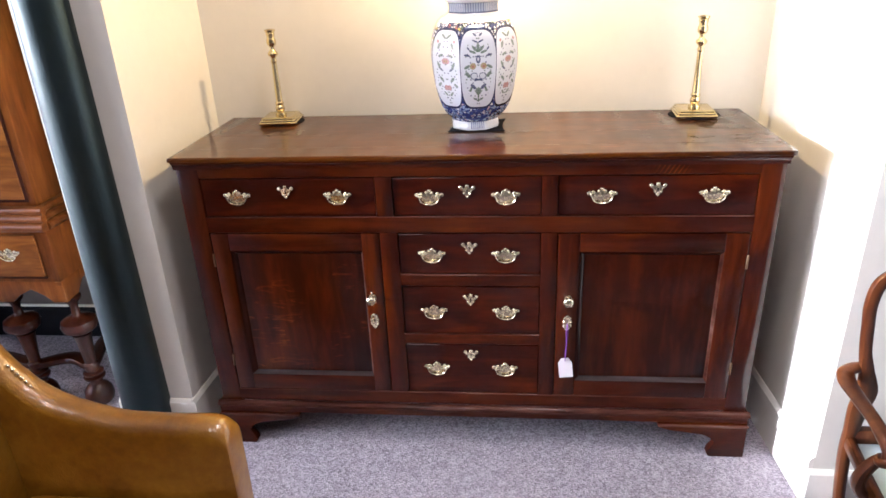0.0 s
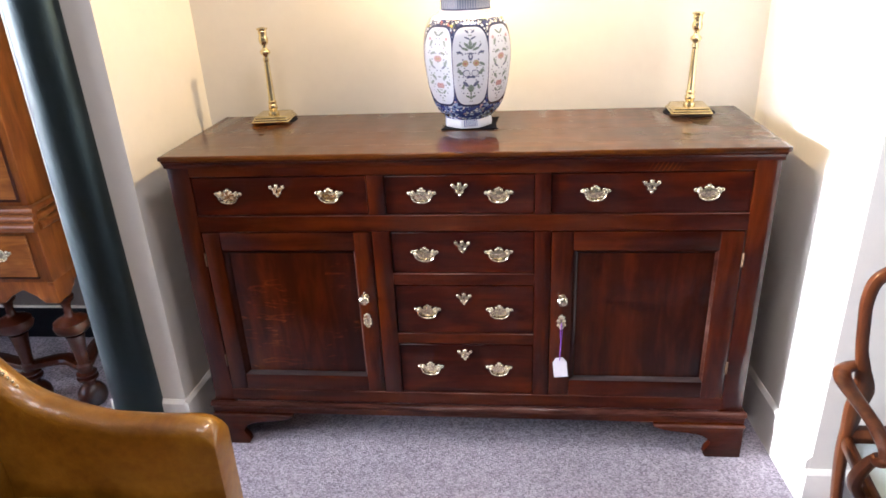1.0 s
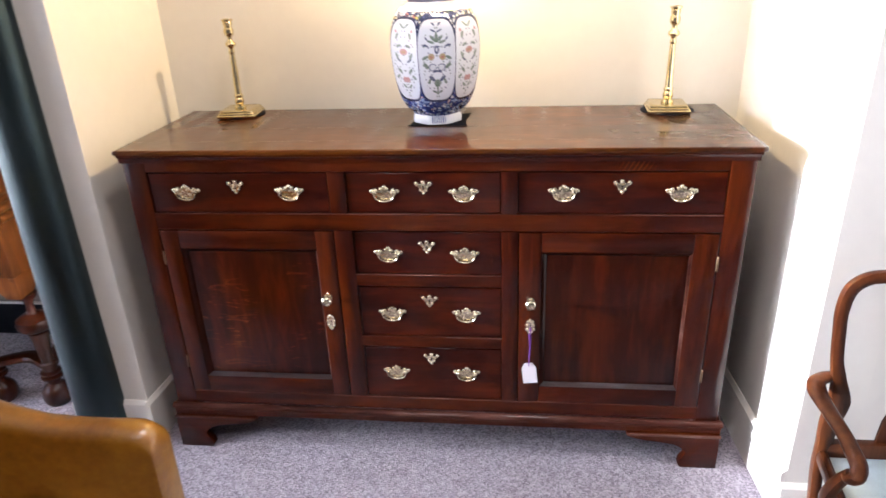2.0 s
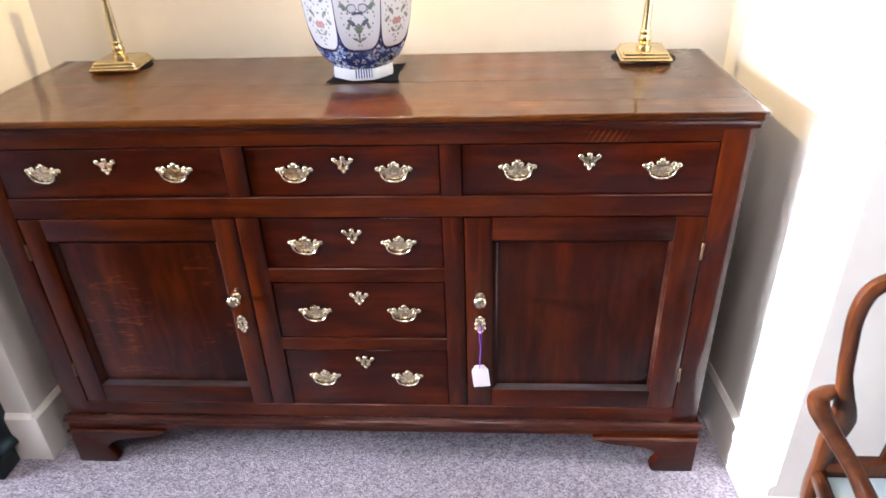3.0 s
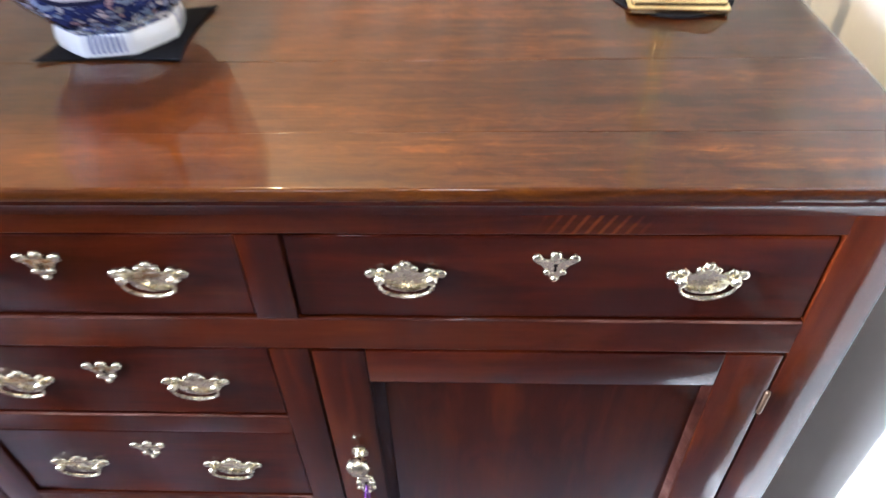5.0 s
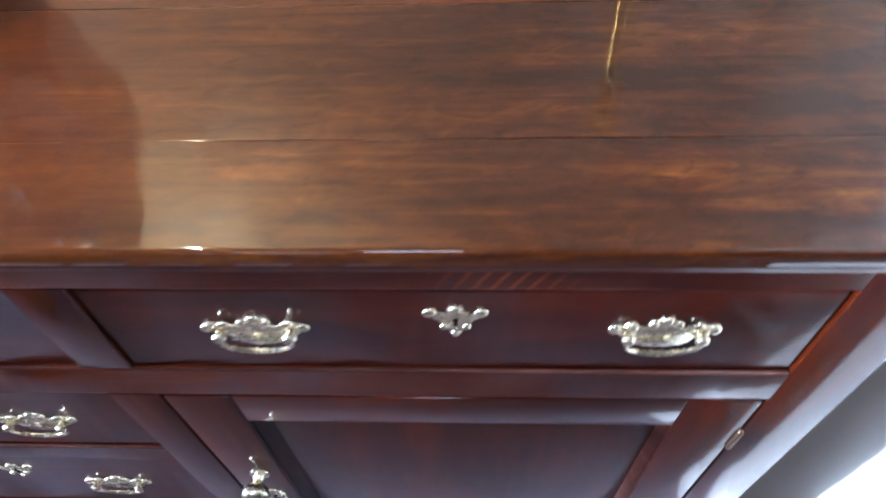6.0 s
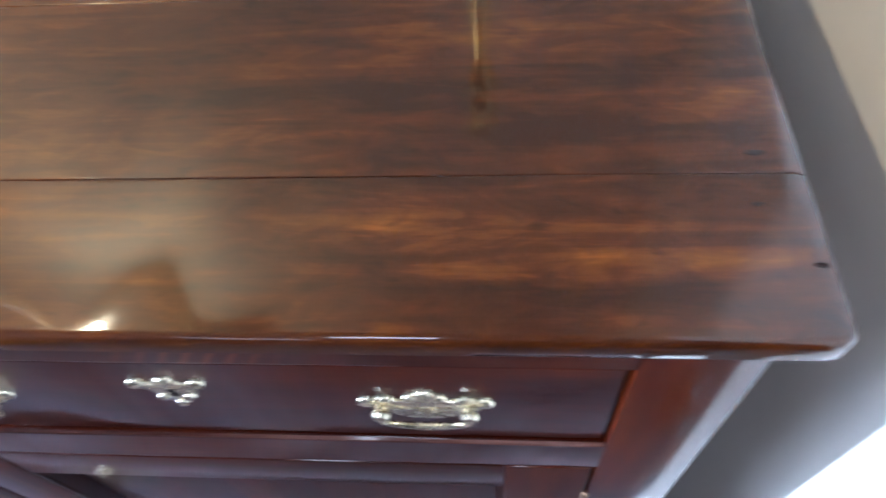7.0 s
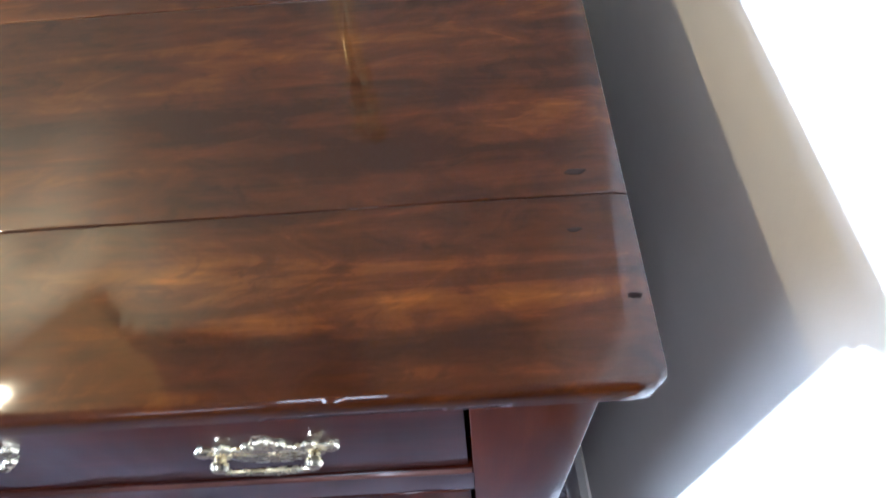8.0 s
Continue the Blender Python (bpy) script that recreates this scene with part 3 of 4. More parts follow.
f = box(-3.74, -3.68, Y0, Y0 + 0.05, Z0, Z1)
for b in [(-3.74, -3.68, Y1 - 0.05, Y1, Z0, Z1), (-3.74, -3.68, Y0 + 0.05, Y1 - 0.05, Z0, Z0 + 0.05), (-3.74, -3.68, Y0 + 0.05, Y1 - 0.05, Z1 - 0.05, Z1)]:
    f = box(*b, 0.003, f)
window("window_1", box(-3.715, -3.71, Y0 + 0.05, Y1 - 0.05, Z0 + 0.05, Z1 - 0.05, 0), f, "white painted tall side window letting in low sun")

# the ceiling panels, the rear one a housing for the added fill
for x, y, size, power in PANELS:
    h = size / 2
    panel = thing("ceiling_light", (x, y, CEIL), "square white ceiling light panel, unseen", "ceiling light", "ceiling light panels")
    rim = box(x - h - 0.02, x + h + 0.02, y - h - 0.02, y - h, CEIL - 0.045, CEIL - 0.001, 0.002)
    for b in [(x - h - 0.02, x + h + 0.02, y + h, y + h + 0.02), (x - h - 0.02, x - h, y - h, y + h), (x + h, x + h + 0.02, y - h, y + h)]:
        rim = box(*b, CEIL - 0.045, CEIL - 0.001, 0.002, rim)
    part("frame", rim, skirt_paint, panel)
    part("diffuser", box(x - h, x + h, y - h, y + h, CEIL - 0.030, CEIL - 0.022, 0.001), glass_white, panel)

# skirting boards with a chamfered top edge
SK = 0.165
PROF = [(0.0, 0.0), (-0.014, 0.0), (-0.014, SK - 0.012), (-0.004, SK), (0.0, SK)]


def skirting(name, a, b, low=0.0, label="cream painted skirting board", mat=None):
    """A board along the wall from a to b, with the room on the right hand."""
    a, b = Vector(a), Vector(b)
    out = Vector(((b - a).y, -(b - a).x)).normalized()
    bm = bmesh.new()
    rings = [[bm.verts.new((*(p - out * d), max(0.0, h - low))) for d, h in PROF] for p in (a, b)]
    for j in range(len(PROF)):
        bm.faces.new((rings[0][j - 1], rings[0][j], rings[1][j], rings[1][j - 1]))
    bm.faces.new(rings[0]), bm.faces.new(rings[1])
    solid(name, bm, mat or skirt_paint, label, kind="structure", smooth=False)


skirting("baseboard_north", (WEST[1][0] + 0.014, BACK), (EAST[1][0] - 0.014, BACK))
skirting("baseboard_west", (WEST[0][0], -0.014), WEST[1])
skirting("baseboard_pier", (-1.206, 0.0), WEST[0])
skirting("baseboard_east", EAST[1], EAST[0])
skirting("baseboard_northeast", (EAST[0][0] - 0.012, -0.2), (3.05, -0.2), 0.04)
skirting("baseboard_northwest", (-3.6, 0.66), (-1.206, 0.66), 0.02, "black painted skirting board", felt)
# cream strip paints the light on the skirting's top edge
solid("trim_northwest", box(-3.6, -1.207, 0.648, 0.6595, 0.1455, 0.155, 0.002), skirt_paint, "pale strip painting the lit top edge of the dark skirting", kind="structure")

# engaged iron column on its block, against the pier
CX, CY = -1.103, -0.012
col = thing("column", (CX, CY, 0), "round black painted iron column on a square block", "column", kind="structure")
part("block", box(CX - 0.082, CX + 0.073, -0.092, -0.0145, 0, 0.066, 0.006), black_iron, col)
shaft = [(0.089, 0.0665), (0.090, 0.078), (0.085, 0.088), (0.080, 0.096), (0.078, 0.11)]
shaft += [(0.078 - 0.016 * i / 14, 0.11 + (CEIL - 0.11) * i / 14) for i in range(1, 15)]
part("shaft", lathe(shaft, (CX, CY, 0), 40), black_iron, col)

# ---------------------------------------------------------------- the dresser base
D = thing("dresser_base", (0, 0.23, 0), "long dark red mahogany dresser base with brass handles", "dresser")
W = 0.84
# case: ends, back, bottom, dark inside
for s in (-1, 1):
    x0, x1 = sorted((s * W, s * (W - 0.02)))
    part("end_panel", box(x0, x1, 0.03, 0.47, 0.128, 0.974, 0.001), wood_upright, D)
part("back_board", box(-W + 0.02, W - 0.02, 0.455, 0.468, 0.128, 0.972, 0.001), wood_back, D)
part("bottom_board", box(-W + 0.02, W - 0.02, 0.03, 0.455, 0.150, 0.164, 0.001), wood_across, D)
# near-black sheet stands in for the shade inside the case
part("lining", box(-W + 0.022, W - 0.022, 0.024, 0.029, 0.166, 0.972, 0.0005), dark_gap, D, "near-black sheet painting the unlit inside behind the drawers")


def rail(x0, x1, z0, z1, name="rail", mat=None, y0=0.0, seed=1):
    """A front rail with softly worn arrises."""
    r = 0.0024
    prof = [(y0 + 0.022, z0), (y0 + r, z0), (y0 + 0.001, z0 + 0.001), (y0, z0 + r), (y0, z1 - r), (y0 + 0.0004, z1 - 0.0017), (y0 + 0.001, z1 - 0.001), (y0 + 0.0017, z1 - 0.0004), (y0 + r, z1), (y0 + 0.022, z1)]
    made = part(name, run(prof, x0, x1, max(2, int((x1 - x0) * 60)), 0.0005, seed), mat or wood_across, D)
    if name != "top_rail":
        # the worn upper arris, its highlight painted as a pale strip
        edge = [(y0 - 0.0003, z1 - 0.0019), (y0 + 0.0004, z1 - 0.0003), (y0 + 0.0022, z1 + 0.0003), (y0 + 0.0024, z1 - 0.0010)]
        part("worn_edge", run(edge, x0 + 0.001, x1 - 0.001, max(2, int((x1 - x0) * 60)), 0.0005, seed + 30), wood_edge_glint, made, "painted highlight on the worn edge")
    return made


def stile(x0, x1, z0, z1):
    return part("stile", box(x0, x1, 0.0, 0.0235, z0, z1, 0.001), wood_upright, D)


stile(-W, -0.777, 0.128, 0.974)
stile(0.778, W, 0.128, 0.974)
stile(-0.264, -0.216, 0.8175, 0.9365)
stile(0.2035, 0.2475, 0.8175, 0.9365)
stile(-0.262, -0.209, 0.2115, 0.767)
stile(0.204, 0.2495, 0.2115, 0.767)
rail(-0.777, 0.778, 0.9365, 0.974, "top_rail", wood_barred, seed=2)
rail(-0.777, 0.778, 0.767, 0.8175, "middle_rail", seed=3)
rail(-0.777, 0.778, 0.166, 0.2115, "bottom_rail", seed=4)
rail(-0.209, 0.204, 0.5955, 0.6335, "drawer_rail", seed=5)
rail(-0.209, 0.204, 0.3935, 0.4305, "drawer_rail", seed=6)

# top of three boards, worn along the front edge, with rounded front corners
T0 = TOP - 0.0135


def top_board(y0, y1, nosed, seed):
    hh = TOP
    if nosed:
        prof = [(y1, T0), (y0 + 0.0016, T0), (y0 + 0.0003, T0 + 0.0015), (y0, T0 + 0.006), (y0 + 0.0003, hh - 0.0040), (y0 + 0.0010, hh - 0.0019), (y0 + 0.0022, hh - 0.0006), (y0 + 0.0042, hh), (y1 - 0.0006, hh), (y1 - 0.0002, hh - 0.0002), (y1, hh - 0.0006)]
    else:
        prof = [(y1, T0), (y0, T0), (y0, hh - 0.0006), (y0 + 0.0002, hh - 0.0002), (y0 + 0.0006, hh), (y1 - 0.0006, hh), (y1 - 0.0002, hh - 0.0002), (y1, hh - 0.0006)]
    bm = run(prof, -0.852, 0.856, 260, 0.0004 if nosed else 0.0003, seed)
    if not nosed and y0 < 0.1:
        for vtx in bm.verts:
            if vtx.co.z > T0 + 0.01:
                vtx.co.z -= 0.0009 * min(1.0, max(0.0, (0.45 - vtx.co.x) / 0.35)) * max(0.0, 1 - (vtx.co.y - y0) / 0.12)
    # ends rounded over, and the front corners taken off
    for vtx in bm.verts:
        ax = abs(vtx.co.x)
        if ax > 0.8505 and vtx.co.z > TOP - 0.004:
            vtx.co.z -= 0.0022
        if nosed and ax > 0.843 and vtx.co.y < y0 + 0.018:
            t = (ax - 0.843) / 0.013
            vtx.co.y += (1 - math.sqrt(max(0.0, 1 - t * t))) * 0.006
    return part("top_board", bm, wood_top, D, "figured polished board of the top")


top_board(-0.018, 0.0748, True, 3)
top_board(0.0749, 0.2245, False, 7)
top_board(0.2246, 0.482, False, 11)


# small dark knots near the end of the top
for kx, ky, ka, kb in ((0.834, 0.088, 0.0050, 0.0017), (0.829, 0.056, 0.0032, 0.0012), (0.849, 0.022, 0.0034, 0.0014)):
    bm = lathe([(1.0, 0.0), (0.9, 0.0002), (0.5, 0.0003)], (0, 0, 0), 14)
    for vtx in bm.verts:
        f = 1 + 0.35 * noise.noise(Vector((vtx.co.x * 1.7 + kx * 40, vtx.co.y * 1.7, ky * 60)))
        vtx.co.x, vtx.co.y = vtx.co.x * ka * f + kx, vtx.co.y * kb * f + ky
        vtx.co.z += TOP
    part("knot", bm, knot_wood, D, "small dark knot in the polished top")


def cavetto(s):
    """Hollow moulding under the top, from (projection, height)."""
    return [(s * 0.0, 0.9640), (s * 0.0035, 0.9640), (s * 0.0040, 0.9680), (s * 0.0050, 0.9735), (s * 0.0075, 0.9785), (s * 0.0115, 0.9822), (s * 0.0145, 0.9838), (s * 0.0145, 0.9890), (s * 0.0, 0.9890)]


part("top_moulding", run([(-d, h) for d, h in cavetto(1)], -0.846, 0.846, 90, 0.0004, 5), wood_across, D)
for s in (-1, 1):
    part("top_moulding", run([(s * (W + d * 0.5), h) for d, h in cavetto(1)], 0.001, 0.47, 12, 0.0003, 6, axis="y"), wood_back, D)

# base moulding and bracket feet
FASCIA = [(0.0, 0.1250), (-0.0095, 0.1250), (-0.0100, 0.1258), (-0.0100, 0.1400), (-0.0125, 0.1440), (-0.0128, 0.1490), (0.0, 0.1490)]
NOSE = [(0.0, 0.1494), (-0.0130, 0.1494), (-0.0150, 0.1502)]
NOSE += [(-0.0010 - 0.0150 * math.cos(radians(a)), 0.1515 + 0.0130 * math.sin(radians(a))) for a in range(0, 81, 10)]
NOSE += [(0.0, 0.1650)]
part("base_fascia", run(FASCIA, -0.851, 0.851, 60, 0.0004, 7), wood_across, D)
# pale wood paints the highlight running along the nosing
part("base_moulding", run(NOSE, -0.855, 0.855, 150, 0.0007, 8), wood_edge_glint, D, "nosing along the base with a painted highlight")
for s in (-1, 1):
    part("base_fascia", run([(s * (W - d), h) for d, h in FASCIA], 0.0005, 0.468, 10, 0.0003, 7, axis="y"), wood_back, D)
    part("base_moulding", run([(s * (W - d), h) for d, h in NOSE], 0.0005, 0.468, 14, 0.0004, 8, axis="y"), wood_back, D)


def bracket(s):
    """A bracket foot: face board with an ogee cut, and its return along the end."""
    x = [0.851, 0.851, 0.745, 0.738, 0.742, 0.752, 0.757, 0.748, 0.733, 0.715, 0.69, 0.66, 0.635, 0.612, 0.59, 0.58, 0.58]
    z = [0.1225, 0.0, 0.0, 0.012, 0.028, 0.042, 0.056, 0.068, 0.078, 0.085, 0.089, 0.093, 0.0955, 0.1, 0.107, 0.112, 0.1225]
    foot = part("bracket_foot", cut_out([(s * a, b) for a, b in zip(x, z)], 0.024, 0.0015, front=-0.0165), wood_across, D)
    lip = [(0.0, 0.1135), (-0.0030, 0.1140), (-0.0044, 0.1170), (-0.0036, 0.1205), (-0.0010, 0.1225), (0.0, 0.1225)]
    x0, x1 = sorted((s * 0.853, s * 0.580))
    # the lip's pale colour paints a highlight on it
    part("foot_lip", run([(-0.0166 + d, h) for d, h in lip], x0, x1, 16, 0.0003, 9), wood_edge_glint, foot, "narrow moulding along the foot")
    x0, x1 = sorted((s * 0.851, s * 0.829))
    part("foot_return", box(x0, x1, 0.008, 0.12, 0.0, 0.125, 0.0015), wood_back, foot)
    part("foot_return", box(x0, x1, 0.38, 0.468, 0.0, 0.125, 0.0015), wood_back, foot, "rear foot")


bracket(-1)
bracket(1)

# ---- brass
def mirror_outline(half):
    """Closed outline from the points of the right half, from the top middle down to the bottom middle."""
    return half + [(-x, z) for x, z in reversed(half) if abs(x) > 1e-6]


def turned_y(profile, sides=16, bm=None):
    """A turned piece whose axis comes forward from the front: (radius, distance forward)."""
    own = lathe(profile, (0, 0, 0), sides)
    bmesh.ops.transform(own, matrix=Matrix.Rotation(radians(90), 4, "X"), verts=own.verts[:])
    return merged(bm, own)


def bossed(bm, bosses):
    """Raises the lobes of a cast brass plate into low domes: (x, z, radius), mirrored."""
    for x, z, r in bosses:
        for s in ((-1, 1) if x else (1,)):
            own = turned_y([(r, 0.0), (r * 0.96, 0.0009), (r * 0.8, 0.0018), (r * 0.5, 0.0025), (r * 0.1, 0.0028)], 12)
            bmesh.ops.translate(own, verts=own.verts[:], vec=(s * x, -0.0018, z))
            bm = merged(bm, own)
    return bm


PLATE = mirror_outline([(0, 0.0245), (0.0042, 0.024), (0.0065, 0.0195), (0.0100, 0.0190), (0.0125, 0.0155), (0.0112, 0.0118), (0.015, 0.0095), (0.0185, 0.0118), (0.0225, 0.0165), (0.027, 0.0158),
    (0.0295, 0.0125), (0.034, 0.0140), (0.0385, 0.0120), (0.0402, 0.0075), (0.0375, 0.0035), (0.0325, 0.0025), (0.0305, -0.0020), (0.0265, -0.0045), (0.0235, -0.0040), (0.0215, -0.0095), (0.016, -0.0140), (0.009, -0.0165), (0, -0.0178)])
plate_mesh = to_mesh("handle_plate", bossed(cut_out(PLATE, 0.0022, 0.0007, front=-0.0024), [(0.0352, 0.0080, 0.0056), (0.0235, 0.0110, 0.0052), (0.0, 0.0198, 0.0046), (0.0088, 0.0150, 0.0040)]), brass_old)
bm = sweep(smooth_path([(-0.0262, -0.009, 0.005), (-0.0272, -0.0098, -0.001), (-0.0240, -0.0085, -0.0095), (-0.0175, -0.0072, -0.0152), (-0.009, -0.0066, -0.0185), (0, -0.0064, -0.0195), (0.009, -0.0066, -0.0185), (0.0175, -0.0072, -0.0152), (0.0240, -0.0085, -0.0095), (0.0272, -0.0098, -0.001), (0.0262, -0.009, 0.005)], 4),
    [(0.0014, 0.0014), (0.0019, 0.0019), (0.0026, 0.0026), (0.0019, 0.0019), (0.0014, 0.0014)], (0, 1, 0.01), 8, 0.0)
bail_mesh = to_mesh("bail", bm, brass_old)


post_mesh = to_mesh("post", turned_y([(0.0062, 0.0022), (0.0062, 0.004), (0.0035, 0.0055), (0.0035, 0.0065), (0.0050, 0.0075), (0.0054, 0.0095), (0.0040, 0.0118), (0.001, 0.0128)], 14), brass_old)
ESC = mirror_outline([(0, 0.0190), (0.004, 0.0185), (0.006, 0.015), (0.005, 0.0115), (0.0085, 0.0085), (0.012, 0.0095), (0.0135, 0.0130), (0.0175, 0.0160), (0.0215, 0.0148), (0.0235, 0.0105), (0.0215, 0.0062), (0.0175, 0.0035), (0.0135, 0.001), (0.0105, -0.0040), (0.0118, -0.0085), (0.0085, -0.0105), (0.005, -0.0135), (0.0045, -0.0175), (0, -0.0200)])
bm = bossed(cut_out(ESC, 0.0020, 0.0006, front=-0.0022), [(0.0182, 0.0108, 0.0052), (0.0, 0.0140, 0.0052), (0.0080, -0.0075, 0.0036), (0.0, -0.0165, 0.0035)])
esc_mesh = to_mesh("escutcheon", bm, brass_old)
bm = lathe([(0.0022, 0), (0.0022, 0.0006)], (0, 0, 0), 12)
bmesh.ops.transform(bm, matrix=Matrix.Translation((0, -0.0023, 0.002)) @ Matrix.Rotation(radians(90), 4, "X"), verts=bm.verts[:])
bm = cut_out([(-0.0009, 0.001), (0.0009, 0.001), (0.0015, -0.006), (-0.0015, -0.006)], 0.0006, 0, bm, front=-0.0029)
keyhole_mesh = to_mesh("keyhole", bm, dark_gap)
DOOR_ESC = mirror_outline([(0, 0.0265), (0.0035, 0.0255), (0.005, 0.0215), (0.009, 0.0205), (0.0105, 0.0165), (0.0085, 0.0125), (0.0125, 0.0085), (0.0135, 0.003), (0.0105, -0.0015), (0.013, -0.0065), (0.0115, -0.0125), (0.0075, -0.0145), (0.0075, -0.0190), (0.004, -0.0225), (0, -0.0270)])
door_esc_mesh = to_mesh("escutcheon", bossed(cut_out(DOOR_ESC, 0.0022, 0.0007, front=-0.0024), [(0.0, 0.0215, 0.0046), (0.0080, 0.0165, 0.0030), (0.0095, 0.0035, 0.0040), (0.0095, -0.0095, 0.0038), (0.0, -0.0215, 0.0046)]), brass_old)
knob_mesh = to_mesh("knob", turned_y([(0.011, 0.0), (0.011, 0.002), (0.0065, 0.004), (0.005, 0.009), (0.0075, 0.013), (0.0135, 0.0165), (0.0158, 0.0215), (0.0150, 0.027), (0.0105, 0.0315), (0.005, 0.0335), (0.001, 0.034)], 24), brass_old)
hinge_mesh = to_mesh("hinge", lathe([(0.001, -0.022), (0.0026, -0.0205), (0.0032, -0.018), (0.0032, 0.018), (0.0026, 0.0205), (0.001, 0.022)], (0, -0.0006, 0), 10), brass_dull)


def drawer(x0, x1, z0, z1, handles, esc, hz, ez, seed):
    """A drawer front with rounded, worn edges standing in its opening; its brasses hang on it."""
    r = 0.003
    y = 0.0036
    prof = [(y + 0.02, z0), (y + r, z0), (y + 0.0009, z0 + 0.0009), (y, z0 + r), (y, z1 - r), (y + 0.0009, z1 - 0.0009), (y + r, z1), (y + 0.02, z1)]
    d = part("drawer", run(prof, x0, x1, max(4, int((x1 - x0) * 50)), 0.0005, seed), wood_drawer, D)
    for hx in handles:
        tilt = random.uniform(-2.5, 2.5)
        share("handle_plate", plate_mesh, d, (hx, y, hz), "pierced bat-wing brass plate", tilt * 0.4)
        share("bail", bail_mesh, d, (hx, y, hz), "swinging brass bail", tilt)
        for s in (-1, 1):
            share("post", post_mesh, d, (hx + s * 0.0262, y, hz + 0.005), "brass post")
    share("escutcheon", esc_mesh, d, (esc, y, ez), "shaped brass keyhole plate")
    share("keyhole", keyhole_mesh, d, (esc, y, ez), "dark keyhole")
    return d


G = 0.0031
drawer(-0.777 + G, -0.264 - G, 0.8175 + 0.0012, 0.9365 - G, (-0.672, -0.375), -0.526, 0.877, 0.894, 21)
drawer(-0.216 + G, 0.2035 - G, 0.8175 + 0.0012, 0.9365 - G, (-0.111, 0.104), -0.004, 0.874, 0.893, 22)
drawer(0.2475 + G, 0.778 - G, 0.8175 + 0.0012, 0.9365 - G, (0.367, 0.665), 0.515, 0.876, 0.895, 23)
drawer(-0.209 + G, 0.204 - G, 0.6335 + 0.0012, 0.767 - G, (-0.112, 0.103), -0.002, 0.694, 0.719, 24)
drawer(-0.209 + G, 0.204 - G, 0.4305 + 0.0012, 0.5955 - G, (-0.113, 0.103), -0.002, 0.505, 0.549, 25)
drawer(-0.209 + G, 0.204 - G, 0.2115 + 0.0012, 0.3935 - G, (-0.113, 0.100), -0.005, 0.302, 0.354, 26)


def door(x0, x1, z0, z1, p0, p1, q0, q1, knob_x, hinge_x, panel_wood):
    """A framed door: two stiles, two rails, an ovolo round a recessed panel; knob, keyhole plate, hinges."""
    d = part("door", box(p0 - 0.012, p1 + 0.012, 0.0135, 0.0195, q0 - 0.012, q1 + 0.012, 0.001), panel_wood, D, "door with a recessed figured panel")
    part("door_stile", box(x0, p0, 0.0, 0.0225, z0, z1, 0.0012), wood_upright, d)
    part("door_stile", box(p1, x1, 0.0, 0.0225, z0, z1, 0.0012), wood_upright, d)
    part("door_rail", box(p0, p1, 0.0003, 0.0225, q1, z1, 0.0018), wood_across, d)
    part("door_rail", box(p0, p1, 0.0003, 0.0225, z0, q0, 0.0018), wood_across, d)
    # the moulding slopes from the frame's face to the panel
    ov = [(0.0, 0.0012), (0.0020, 0.0014), (0.0024, 0.0030), (0.0060, 0.0048), (0.0100, 0.0072), (0.0132, 0.0098), (0.0150, 0.0122), (0.0158, 0.0136)]
    corner = [(p0, q0, 1, 1), (p1, q0, -1, 1), (p1, q1, -1, -1), (p0, q1, 1, -1)]
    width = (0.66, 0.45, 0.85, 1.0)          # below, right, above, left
    # lower and right slopes pale, painting in the light they catch
    for i, mat in enumerate((wood_ledge_glint, wood_edge_glint, wood_across, wood_upright)):
        bm = bmesh.new()
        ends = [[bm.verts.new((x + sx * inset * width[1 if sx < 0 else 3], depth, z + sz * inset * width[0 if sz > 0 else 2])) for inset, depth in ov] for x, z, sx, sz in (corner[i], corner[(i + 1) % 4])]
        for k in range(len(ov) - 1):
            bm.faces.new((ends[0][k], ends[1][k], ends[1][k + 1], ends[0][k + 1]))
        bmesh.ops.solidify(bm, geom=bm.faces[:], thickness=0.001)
        part("panel_moulding", bm, mat, d, "moulding with caught light painted pale" if i < 2 else "")
    share("knob", knob_mesh, d, (knob_x, 0.0, 0.556), "turned brass knob")
    share("escutcheon", door_esc_mesh, d, (knob_x, 0.0, 0.474), "upright shaped brass keyhole plate")
    share("keyhole", keyhole_mesh, d, (knob_x, 0.0, 0.476), "dark keyhole")
    for hz in (0.678, 0.322):
        share("hinge", hinge_mesh, d, (hinge_x, 0.0, hz), "small brass hinge pin")
    return d


door(-0.777 + G, -0.262 - G, 0.2115 + 0.0015, 0.767 - G, -0.722, -0.3175, 0.268, 0.709, -0.299, -0.776, wood_figured)
door(0.2495 + G, 0.778 - G, 0.2115 + 0.0015, 0.767 - G, 0.313, 0.7125, 0.268, 0.708, 0.286, 0.777, wood_panel)

# price tag tied to the right door's keyhole plate
tag = thing("price_tag", (0.288, -0.004, 0.285), "small white card price tag on purple string", "price tag")
bm = cut_out([(-0.021, 0.0), (0.021, 0.0), (0.021, 0.052), (0.011, 0.068), (-0.011, 0.068), (-0.021, 0.052)], 0.0008, 0, front=0.0)
bmesh.ops.transform(bm, matrix=Matrix.Translation((0.2895, -0.006, 0.284)) @ Matrix.Rotation(radians(-6), 4, "Y") @ Matrix.Rotation(radians(-2), 4, "X"), verts=bm.verts[:])
part("card", bm, card, tag, smooth=False)
